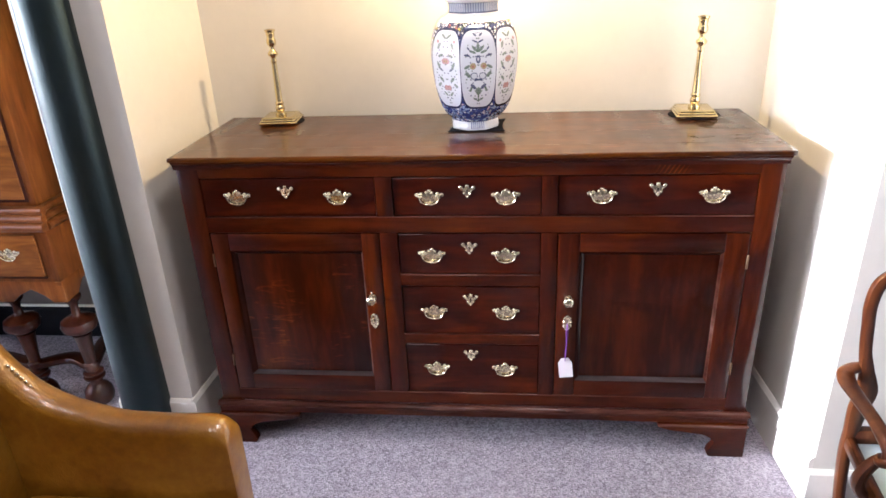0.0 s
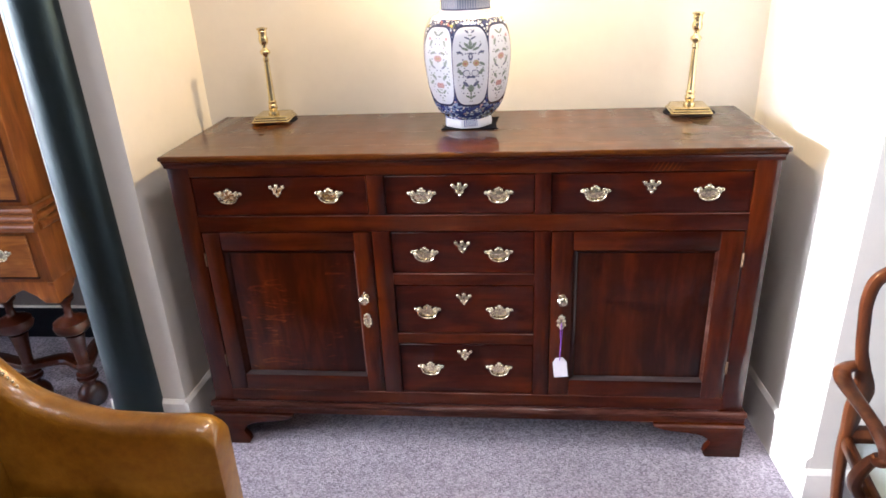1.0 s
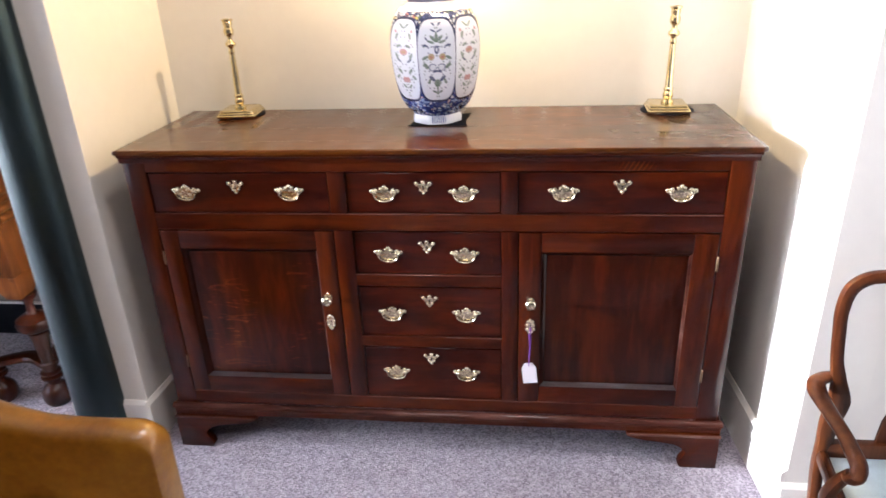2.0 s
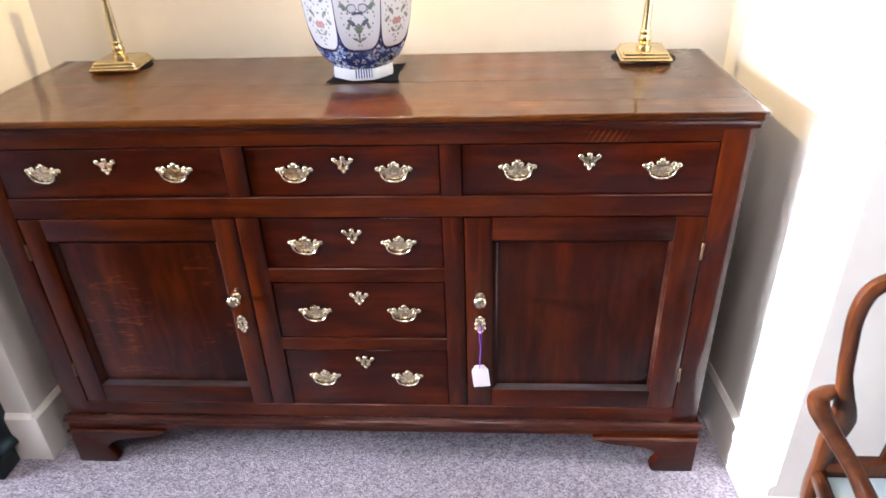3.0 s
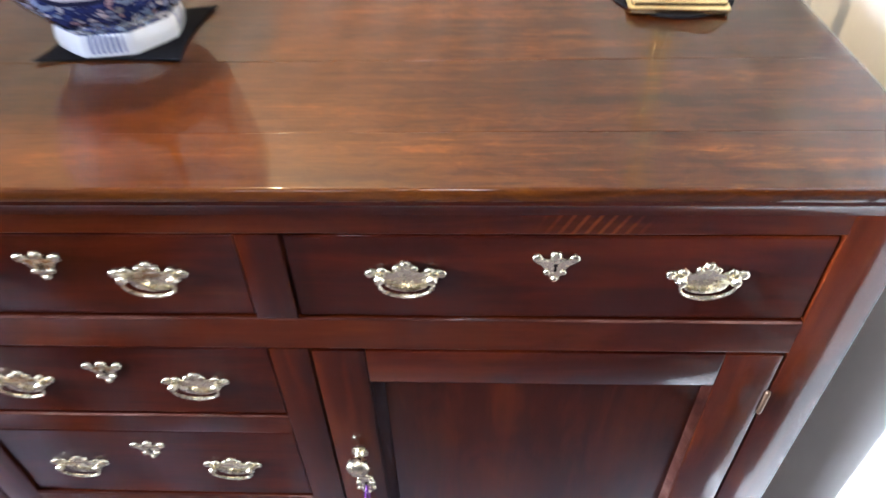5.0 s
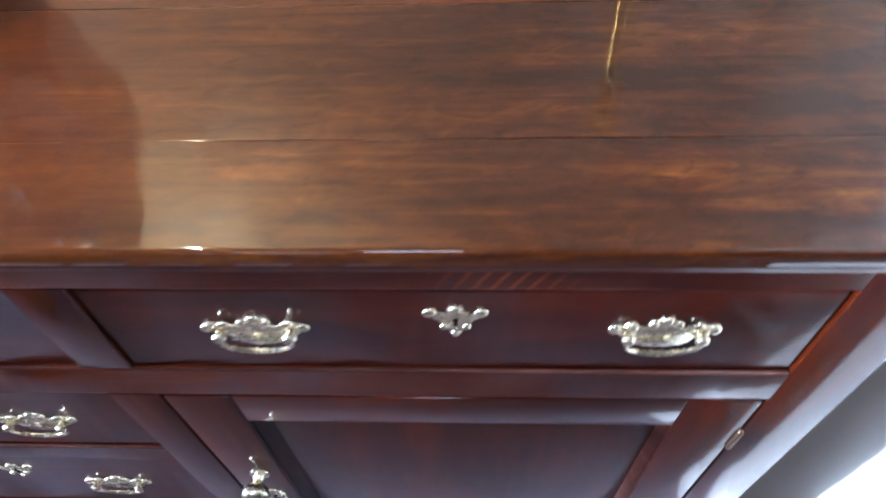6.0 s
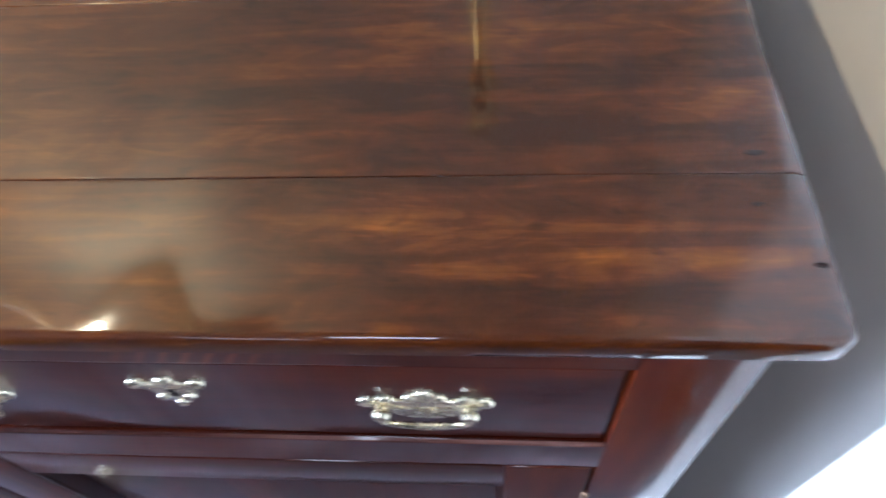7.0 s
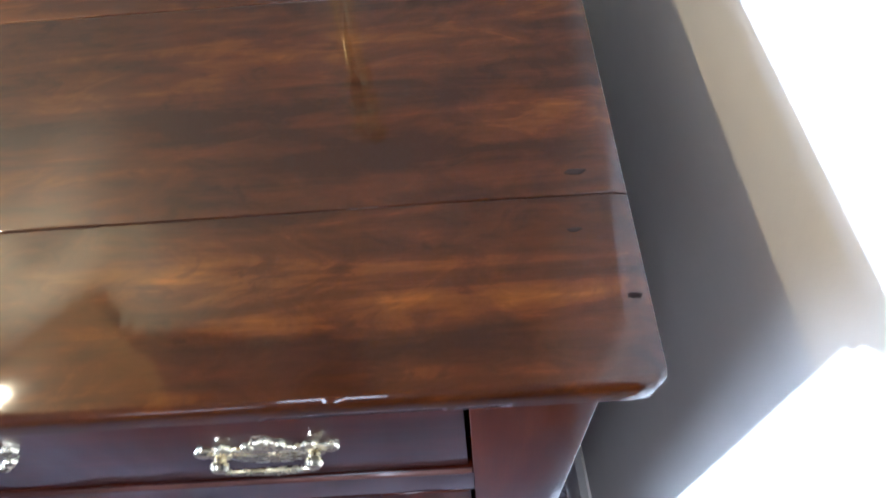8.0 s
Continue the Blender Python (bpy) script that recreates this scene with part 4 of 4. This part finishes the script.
part("string", sweep(smooth_path([(0.2862, -0.0045, 0.474), (0.2885, -0.0075, 0.45), (0.2868, -0.006, 0.41), (0.2855, -0.006, 0.375), (0.2835, -0.006, 0.345)], 4), [(0.0016, 0.0016)], (0, 1, 0), 6, 0.0), string_purple, tag)
part("string", sweep(smooth_path([(0.2865, -0.0045, 0.470), (0.2835, -0.0085, 0.45), (0.2862, -0.0072, 0.41), (0.2842, -0.0075, 0.375), (0.2838, -0.0062, 0.342)], 4), [(0.0014, 0.0014)], (0, 1, 0), 6, 0.0), string_purple, tag)

# ---------------------------------------------------------------- on the dresser
mat_bm = bmesh.new()
N = 14
grid = []
for i in range(N + 1):
    for j in range(N + 1):
        u, v = i / N * 2 - 1, j / N * 2 - 1
        pinch = 1 - 0.10 * (1 - v * v) * abs(u) ** 3
        pinch2 = 1 - 0.10 * (1 - u * u) * abs(v) ** 3
        lift = 0.004 * max(0, abs(u) + abs(v) - 1.5) * (1 + noise.noise(Vector((u, v, 3))))
        grid.append(mat_bm.verts.new((0.014 + 0.086 * u * pinch, 0.30 + 0.078 * v * pinch2, TOP + 0.0012 + lift)))
for i in range(N):
    for j in range(N):
        a = i * (N + 1) + j
        mat_bm.faces.new((grid[a], grid[a + 1], grid[a + N + 2], grid[a + N + 1]))
geo = bmesh.ops.extrude_face_region(mat_bm, geom=mat_bm.faces[:])
bmesh.ops.translate(mat_bm, verts=[g for g in geo["geom"] if isinstance(g, bmesh.types.BMVert)], vec=(0, 0, 0.0016))
solid("felt_mat", mat_bm, felt, "square black felt mat under the vase lamp", "mat")

VX, VY, VZ = 0.006, 0.30, TOP + 0.003
vase = thing("vase_lamp", (VX, VY, VZ), "white porcelain vase lamp painted with blue and flowered panels", "table lamp", turn=-81.0)
body = [(r * (0.985 if 0.03 < z < 0.334 else 1.0), z) for r, z in [(0.067, 0.0), (0.0705, 0.002), (0.072, 0.012), (0.0700, 0.024), (0.0675, 0.0275), (0.0725, 0.033), (0.082, 0.041), (0.0935, 0.054), (0.1035, 0.071), (0.1130, 0.096), (0.1205, 0.128), (0.1258, 0.163), (0.1293, 0.195), (0.1305, 0.222), (0.1290, 0.248), (0.1245, 0.274), (0.117, 0.296), (0.107, 0.313), (0.094, 0.325), (0.080, 0.332), (0.075, 0.3355), (0.0725, 0.339), (0.0715, 0.350), (0.0725, 0.3635), (0.076, 0.3665), (0.080, 0.371), (0.080, 0.377), (0.077, 0.380), (0.02, 0.381)]]
part("vase_body", lathe(body, (VX, VY, VZ), 96, phase=radians(-81), flat=0.72), porcelain, vase)
part("cap", lathe([(0.069, 0.3815), (0.071, 0.384), (0.066, 0.389), (0.03, 0.395), (0.014, 0.402), (0.011, 0.42), (0.013, 0.432), (0.011, 0.44), (0.011, 0.675)], (VX, VY, VZ), 28), brass_old, vase, "brass cap and stem")
part("bulb", lathe([(0.012, 0.676), (0.013, 0.69), (0.020, 0.702), (0.027, 0.718), (0.028, 0.73), (0.024, 0.745), (0.012, 0.755), (0.002, 0.758)], (VX, VY, VZ), 20), glass_white, vase).visible_shadow = False
part("shade", lathe([(0.205, 0.900), (0.207, 0.902), (0.12, 1.11), (0.118, 1.11), (0.2035, 0.902), (0.205, 0.900)], (VX, VY, VZ), 48, capped=False), shade_cloth, vase, "buff cloth lampshade")


def candlestick(at, turn):
    """Tall brass candlestick on a stepped square base with clipped corners."""
    c = thing("candlestick", (*at, TOP), "tall polished brass candlestick on a stepped square base", "candlestick", "pair of candlesticks", turn=turn)
    x, y = at
    m = Matrix.Translation((x, y, 0)) @ Matrix.Rotation(radians(turn), 4, "Z")
    bm = bmesh.new()
    rings = []
    for h, clip, z in [(0.061, 0.004, 0.003), (0.062, 0.004, 0.0045), (0.062, 0.004, 0.0095), (0.0600, 0.004, 0.0115), (0.0580, 0.004, 0.0118), (0.0575, 0.004, 0.0160), (0.0550, 0.004, 0.0182), (0.0535, 0.0035, 0.0186), (0.0530, 0.0035, 0.0230), (0.0500, 0.003, 0.0255), (0.0470, 0.003, 0.0262), (0.030, 0.003, 0.0240), (0.018, 0.003, 0.0235)]:
        pts = [(h - clip, -h), (h, -h + clip), (h, h - clip), (h - clip, h), (-h + clip, h), (-h, h - clip), (-h, -h + clip), (-h + clip, -h)]
        rings.append([bm.verts.new((a, b, TOP + z)) for a, b in pts])
    for lo, hi in zip(rings, rings[1:]):
        for i in range(8):
            bm.faces.new((lo[i], lo[(i + 1) % 8], hi[(i + 1) % 8], hi[i]))
    bm.faces.new(rings[0]), bm.faces.new(rings[-1])
    bmesh.ops.transform(bm, matrix=m, verts=bm.verts[:])
    part("base", bm, brass_bright, c)
    stem = [(0.0175, 0.0205), (0.018, 0.027), (0.0165, 0.033), (0.0115, 0.036), (0.0150, 0.042), (0.0155, 0.049), (0.0135, 0.055), (0.0115, 0.058), (0.0140, 0.061), (0.0140, 0.066), (0.0112, 0.069)]
    stem += [(0.0110, 0.0695), (0.0098, 0.12), (0.0082, 0.19), (0.0080, 0.194), (0.0095, 0.196), (0.0098, 0.203), (0.0078, 0.207), (0.0085, 0.212), (0.0155, 0.219), (0.0168, 0.223), (0.0150, 0.228), (0.0088, 0.233), (0.0068, 0.240), (0.0075, 0.245), (0.0130, 0.250), (0.0150, 0.257), (0.0148, 0.266), (0.0125, 0.271), (0.0118, 0.276), (0.0138, 0.283), (0.0140, 0.287), (0.0128, 0.289), (0.0172, 0.293), (0.0176, 0.297), (0.0105, 0.2985), (0.0098, 0.29), (0.0098, 0.275)]
    part("stem", lathe(stem, (x, y, TOP), 24), brass_bright, c)


def felt_disc(at, rx, ry):
    bm = lathe([(1, 0.0), (1, 0.0018), (0.97, 0.0028)], (0, 0, 0), 40)
    bmesh.ops.transform(bm, matrix=Matrix.Translation((*at, TOP + 0.0004)) @ Matrix.Diagonal((rx, ry, 1, 1)), verts=bm.verts[:])
    solid("felt_disc", bm, felt, "black felt disc under a candlestick", "mat", group="felt discs")


candlestick((-0.648, 0.405), 4)
candlestick((0.690, 0.398), -3)
felt_disc((-0.648, 0.41), 0.074, 0.070)
felt_disc((0.692, 0.402), 0.078, 0.072)

# ---------------------------------------------------------------- the small elbow chair
CH = thing("elbow_chair", (1.18, -0.42, 0), "small mahogany elbow chair with a pale blue seat", "chair")


def flip(points):
    """The other side of the chair."""
    return [(2.36 - x, y, z) for x, y, z in points]


UP = [(1.05, -0.225, 0.0), (1.035, -0.232, 0.10), (1.018, -0.245, 0.22), (1.012, -0.258, 0.31), (1.012, -0.263, 0.38), (1.020, -0.265, 0.44), (1.008, -0.268, 0.50), (0.993, -0.268, 0.56), (0.985, -0.266, 0.63), (0.982, -0.262, 0.69), (0.994, -0.258, 0.742), (1.028, -0.256, 0.768), (1.075, -0.255, 0.773)]
US = [(0.014, 0.013), (0.015, 0.014), (0.016, 0.015), (0.018, 0.015), (0.024, 0.015), (0.028, 0.014), (0.018, 0.013), (0.014, 0.012), (0.014, 0.012), (0.0145, 0.012), (0.0155, 0.012), (0.0155, 0.012), (0.0155, 0.012)]
for pts in (UP, flip(UP)):
    part("upright", sweep(smooth_path(pts, 5), US, (0, 1, 0), 14, 0.55), wood_chair, CH)
part("crest_rail", sweep(smooth_path([(1.07, -0.255, 0.773), (1.12, -0.254, 0.764), (1.18, -0.253, 0.760), (1.24, -0.254, 0.764), (1.29, -0.255, 0.773)], 5), [(0.0155, 0.012), (0.02, 0.012), (0.0155, 0.012)], (0, 1, 0), 14, 0.55), wood_chair, CH)
splat = [(1.15, 0.765), (1.13, 0.70), (1.105, 0.64), (1.115, 0.58), (1.15, 0.53), (1.16, 0.46), (1.135, 0.38), (1.13, 0.315)]
part("splat", cut_out(splat + [(2.36 - x, z) for x, z in reversed(splat)], 0.008, 0.001, front=-0.262), wood_chair, CH, "vase-shaped back splat")
part("back_rail", box(1.02, 1.34, -0.272, -0.248, 0.268, 0.318, 0.003), wood_chair, CH)
part("front_rail", box(0.985, 1.375, -0.615, -0.592, 0.245, 0.288, 0.003), wood_chair, CH)
for pts in ([(1.012, -0.26, 0.275), (0.992, -0.43, 0.27), (0.978, -0.60, 0.266)],):
    for p in (pts, flip(pts)):
        part("side_rail", sweep(smooth_path(p, 4), [(0.022, 0.011)], (1, 0, 0), 12, 0.8), wood_chair, CH)
LEGF = [(0.985, -0.602, 0.29), (0.976, -0.61, 0.22), (0.979, -0.607, 0.12), (0.985, -0.604, 0.04), (0.972, -0.618, 0.0)]
for p in (LEGF, flip(LEGF)):
    part("front_leg", sweep(smooth_path(p, 4), [(0.022, 0.022), (0.021, 0.021), (0.015, 0.015), (0.012, 0.012), (0.018, 0.018)], (0, 1, 0), 12, 0.5), wood_chair, CH)
ARM = [(1.003, -0.262, 0.512), (0.976, -0.263, 0.507), (0.957, -0.273, 0.499), (0.951, -0.300, 0.490), (0.957, -0.350, 0.478), (0.966, -0.412, 0.464), (0.970, -0.455, 0.450), (0.974, -0.484, 0.434), (0.970, -0.494, 0.412), (0.962, -0.484, 0.400), (0.957, -0.470, 0.402)]
ARS = [(0.013, 0.012), (0.017, 0.012), (0.021, 0.012), (0.022, 0.012), (0.018, 0.012), (0.016, 0.012), (0.017, 0.014), (0.018, 0.015), (0.017, 0.014), (0.014, 0.012), (0.009, 0.009)]
for p in (ARM, flip(ARM)):
    part("arm", sweep(smooth_path(p, 5), ARS, (0, 0, 1), 14, 0.35), wood_chair, CH, "curved outswept arm")
SUP = [(0.966, -0.478, 0.408), (0.954, -0.464, 0.375), (0.947, -0.450, 0.33), (0.952, -0.438, 0.29), (0.972, -0.430, 0.255)]
for p in (SUP, flip(SUP)):
    part("arm_support", sweep(smooth_path(p, 5), [(0.012, 0.012), (0.013, 0.014), (0.014, 0.016), (0.015, 0.018), (0.015, 0.018)], (0, 1, 0), 12, 0.5), wood_chair, CH)
seat = bmesh.new()
N, cells = 12, []
for i in range(N + 1):
    for j in range(N + 1):
        u, v = i / N * 2 - 1, j / N * 2 - 1
        half = 0.165 + 0.018 * (1 - v) / 2
        puff = 0.030 * (1 - u ** 4) * (1 - v ** 4)
        cells.append(seat.verts.new((1.18 + half * u, -0.432 + 0.158 * v, 0.278 + puff)))
for i in range(N):
    for j in range(N):
        a = i * (N + 1) + j
        seat.faces.new((cells[a], cells[a + N + 1], cells[a + N + 2], cells[a + 1]))
for face in seat.faces:
    face.smooth = True
geo = bmesh.ops.extrude_face_region(seat, geom=seat.faces[:])
bmesh.ops.translate(seat, verts=[g for g in geo["geom"] if isinstance(g, bmesh.types.BMVert)], vec=(0, 0, -0.02))
part("seat", seat, silk, CH, "pale blue upholstered drop-in seat")

# ---------------------------------------------------------------- the leather armchair
AC = thing("leather_armchair", (-0.78, -0.95, 0), "worn mustard-tan leather armchair with brass nails", "armchair")


def arm_panel(y_in, y_out, name):
    """A padded arm: top line low at the front, sweeping up to the back."""
    ym, half = (y_in + y_out) / 2, abs(y_out - y_in) / 2
    line = smooth_path([(-0.487, 0, 0.545), (-0.493, 0, 0.574), (-0.514, 0, 0.593), (-0.55, 0, 0.599), (-0.64, 0, 0.598), (-0.74, 0, 0.604), (-0.84, 0, 0.630), (-0.905, 0, 0.662), (-0.95, 0, 0.702), (-1.0, 0, 0.775), (-1.04, 0, 0.88)], 5)
    bm = bmesh.new()
    rings = []
    for k, p in enumerate(line):
        ring = []
        end = max(0.0, 1 - k / 4)
        for j in range(13):
            a = math.pi * j / 12
            ring.append(bm.verts.new((p.x, ym - math.cos(a) * half * (1 - 0.25 * end), p.z - half * 0.9 + math.sin(a) * half * 0.9 + 0.0025 * noise.noise(Vector((p.x * 14, j, 1))))))
        ring.insert(0, bm.verts.new((p.x, ym - half * 1.0 * (1 - 0.25 * end), p.z - half * 1.6)))
        ring.insert(0, bm.verts.new((p.x, ym - half * 0.97 * (1 - 0.25 * end), 0.13)))
        ring.append(bm.verts.new((p.x, ym + half * 1.0 * (1 - 0.25 * end), p.z - half * 1.6)))
        ring.append(bm.verts.new((p.x, ym + half * 0.97 * (1 - 0.25 * end), 0.13)))
        rings.append(ring)
    for lo, hi in zip(rings, rings[1:]):
        for j in range(len(lo)):
            bm.faces.new((lo[j], lo[(j + 1) % len(lo)], hi[(j + 1) % len(lo)], hi[j]))
    for face in bm.faces:
        face.smooth = True
    bm.faces.new(rings[0]), bm.faces.new(rings[-1])
    return part(name, bm, leather, AC, "rolled leather arm sweeping up to the back")


far_arm = arm_panel(-0.674, -0.600, "arm")
arm_panel(-1.30, -1.226, "arm")
part("seat", box(-0.99, -0.46, -1.224, -0.676, 0.27, 0.41, 0.03, segments=4), leather, AC)
part("backrest", box(-1.16, -1.0, -1.26, -0.64, 0.25, 0.98, 0.04, segments=4), leather, AC)
part("seat_frame", box(-1.1, -0.455, -1.25, -0.65, 0.13, 0.265, 0.004), leather, AC)
for lx in (-0.5, -1.06):
    for ly in (-1.23, -0.67):
        part("leg", lathe([(0.014, 0), (0.016, 0.01), (0.022, 0.06), (0.026, 0.129)], (lx, ly, 0), 14), wood_turned, AC)
nail_mesh = to_mesh("nail", turned_y([(0.0055, 0.0), (0.0052, 0.0015), (0.0035, 0.003), (0.0008, 0.0036)], 10), brass_old)
for i in range(6):
    nx = -0.968 + 0.0085 * i
    share("nail", nail_mesh, far_arm, (nx, -0.641 - 0.001 * i, 0.7035 - 1.12 * (nx + 0.95)), "domed brass nail")

# ---------------------------------------------------------------- the chest on its stand
CAB = thing("chest_on_stand", (-1.85, 0.45, 0), "walnut chest on a stand with turned legs", "cabinet")
cx0, cx1, cy0, cy1 = -2.32, -1.405, 0.135, 0.625
part("chest", box(cx0 + 0.02, cx1 - 0.012, cy0 + 0.015, cy1, 0.80, 1.75, 0.003), wood_walnut, CAB)
front = part("front_panel", box(cx0 + 0.05, cx1 - 0.045, cy0 + 0.008, cy0 + 0.0165, 0.825, 1.2, 0.002), wood_burr, CAB, "burr veneered front with dark stringing")
part("stringing", box(cx0 + 0.04, cx1 - 0.035, cy0 + 0.011, cy0 + 0.0145, 0.815, 1.21, 0.001), wood_turned, front)
WM = [(0.004, 0.722)]
for low, high, out in ((0.722, 0.749, 0.018), (0.752, 0.775, 0.011), (0.778, 0.800, 0.004)):        # three stacked half-round beads
    r = (high - low) / 2
    WM += [(-out - 0.55 * r * math.sin(radians(a)), low + r - r * math.cos(radians(a))) for a in range(0, 181, 20)]
WM += [(0.02, 0.803)]
part("waist_moulding", run([(cy0 + d, h) for d, h in WM], cx0 - 0.01, cx1 + 0.012, 8), wood_bead, CAB, "polished beaded waist moulding")
part("waist_moulding", run([(cx1 - d - 0.002, h) for d, h in WM], cy0 + 0.004, cy1, 6, axis="y"), wood_bead, CAB, "polished beaded waist moulding")
part("stand_frieze", box(cx0, cx1, cy0 + 0.002, cy1, 0.53, 0.72, 0.003), wood_walnut, CAB)
dr = part("drawer", box(cx0 + 0.1, cx1 - 0.045, cy0 - 0.006, cy0 + 0.004, 0.553, 0.705, 0.003), wood_burr, CAB)
part("bead", box(cx0 + 0.095, cx1 - 0.038, cy0 - 0.008, cy0 + 0.002, 0.546, 0.5525, 0.002), wood_turned, dr)
share("handle_plate", plate_mesh, dr, (-1.555, cy0 - 0.006, 0.635), "brass plate")
share("bail", bail_mesh, dr, (-1.555, cy0 - 0.006, 0.635), "brass bail")
ap = [(cx1, 0.53), (cx1, 0.45), (cx1 - 0.05, 0.45), (cx1 - 0.075, 0.475), (cx1 - 0.12, 0.50), (cx1 - 0.17, 0.475), (cx1 - 0.20, 0.45), (cx1 - 0.26, 0.45), (cx1 - 0.285, 0.475), (cx1 - 0.4575, 0.505)]
ap += [(cx0 + cx1 - x, z) for x, z in reversed(ap[:-1])]
part("apron", cut_out(ap, 0.018, 0.001, front=cy0 + 0.004), wood_walnut, CAB, "shaped apron")
ap = [(0.135, 0.53), (0.157, 0.45), (0.21, 0.45), (0.25, 0.49), (0.38, 0.505), (0.51, 0.49), (0.55, 0.45), (0.60, 0.45), (0.62, 0.53)]
bm = cut_out(ap, 0.018, 0.001)
bmesh.ops.transform(bm, matrix=Matrix.Translation((cx1 - 0.003, 0, 0)) @ Matrix.Rotation(radians(90), 4, "Z"), verts=bm.verts[:])
part("apron", bm, wood_walnut, CAB, "shaped side apron")
TURN_LEG = [(0.020, 0.104), (0.036, 0.108), (0.038, 0.116), (0.022, 0.122), (0.034, 0.126), (0.036, 0.134), (0.024, 0.141), (0.026, 0.146), (0.026, 0.17), (0.020, 0.176), (0.022, 0.21), (0.028, 0.27), (0.034, 0.297), (0.026, 0.303), (0.045, 0.309), (0.058, 0.320), (0.0625, 0.337), (0.058, 0.354), (0.040, 0.366), (0.022, 0.372), (0.015, 0.380), (0.013, 0.405), (0.019, 0.425), (0.030, 0.436), (0.032, 0.449)]
BUN = [(0.026, 0.0), (0.040, 0.003), (0.049, 0.017), (0.052, 0.036), (0.048, 0.058), (0.036, 0.075), (0.024, 0.085), (0.020, 0.104)]
for lx, ly in ((-1.425, 0.19), (-1.645, 0.19), (-2.06, 0.19), (-2.27, 0.19), (-1.425, 0.565), (-2.27, 0.565)):
    leg = part("leg", lathe(TURN_LEG, (lx, ly, 0), 26), wood_turned, CAB, "cup-and-cover turned leg")
    part("bun_foot", lathe(BUN, (lx, ly, 0), 26), wood_turned, leg)
for a, b in (((-1.425, 0.19), (-1.645, 0.19)), ((-1.645, 0.19), (-2.06, 0.19)), ((-2.06, 0.19), (-2.27, 0.19))):
    mid = ((a[0] + b[0]) / 2, a[1] + 0.05, 0.157)
    part("stretcher", sweep(smooth_path([(a[0], a[1], 0.157), mid, (b[0], b[1], 0.157)], 6), [(0.026, 0.014), (0.032, 0.014), (0.026, 0.014)], (0, 0, 1), 12, 0.7), wood_turned, CAB)
for lx in (-1.425, -2.27):
    part("stretcher", sweep(smooth_path([(lx, 0.19, 0.157), (lx - 0.05 if lx > -2 else lx + 0.05, 0.38, 0.157), (lx, 0.565, 0.157)], 6), [(0.026, 0.014)], (0, 0, 1), 12, 0.7), wood_turned, CAB)
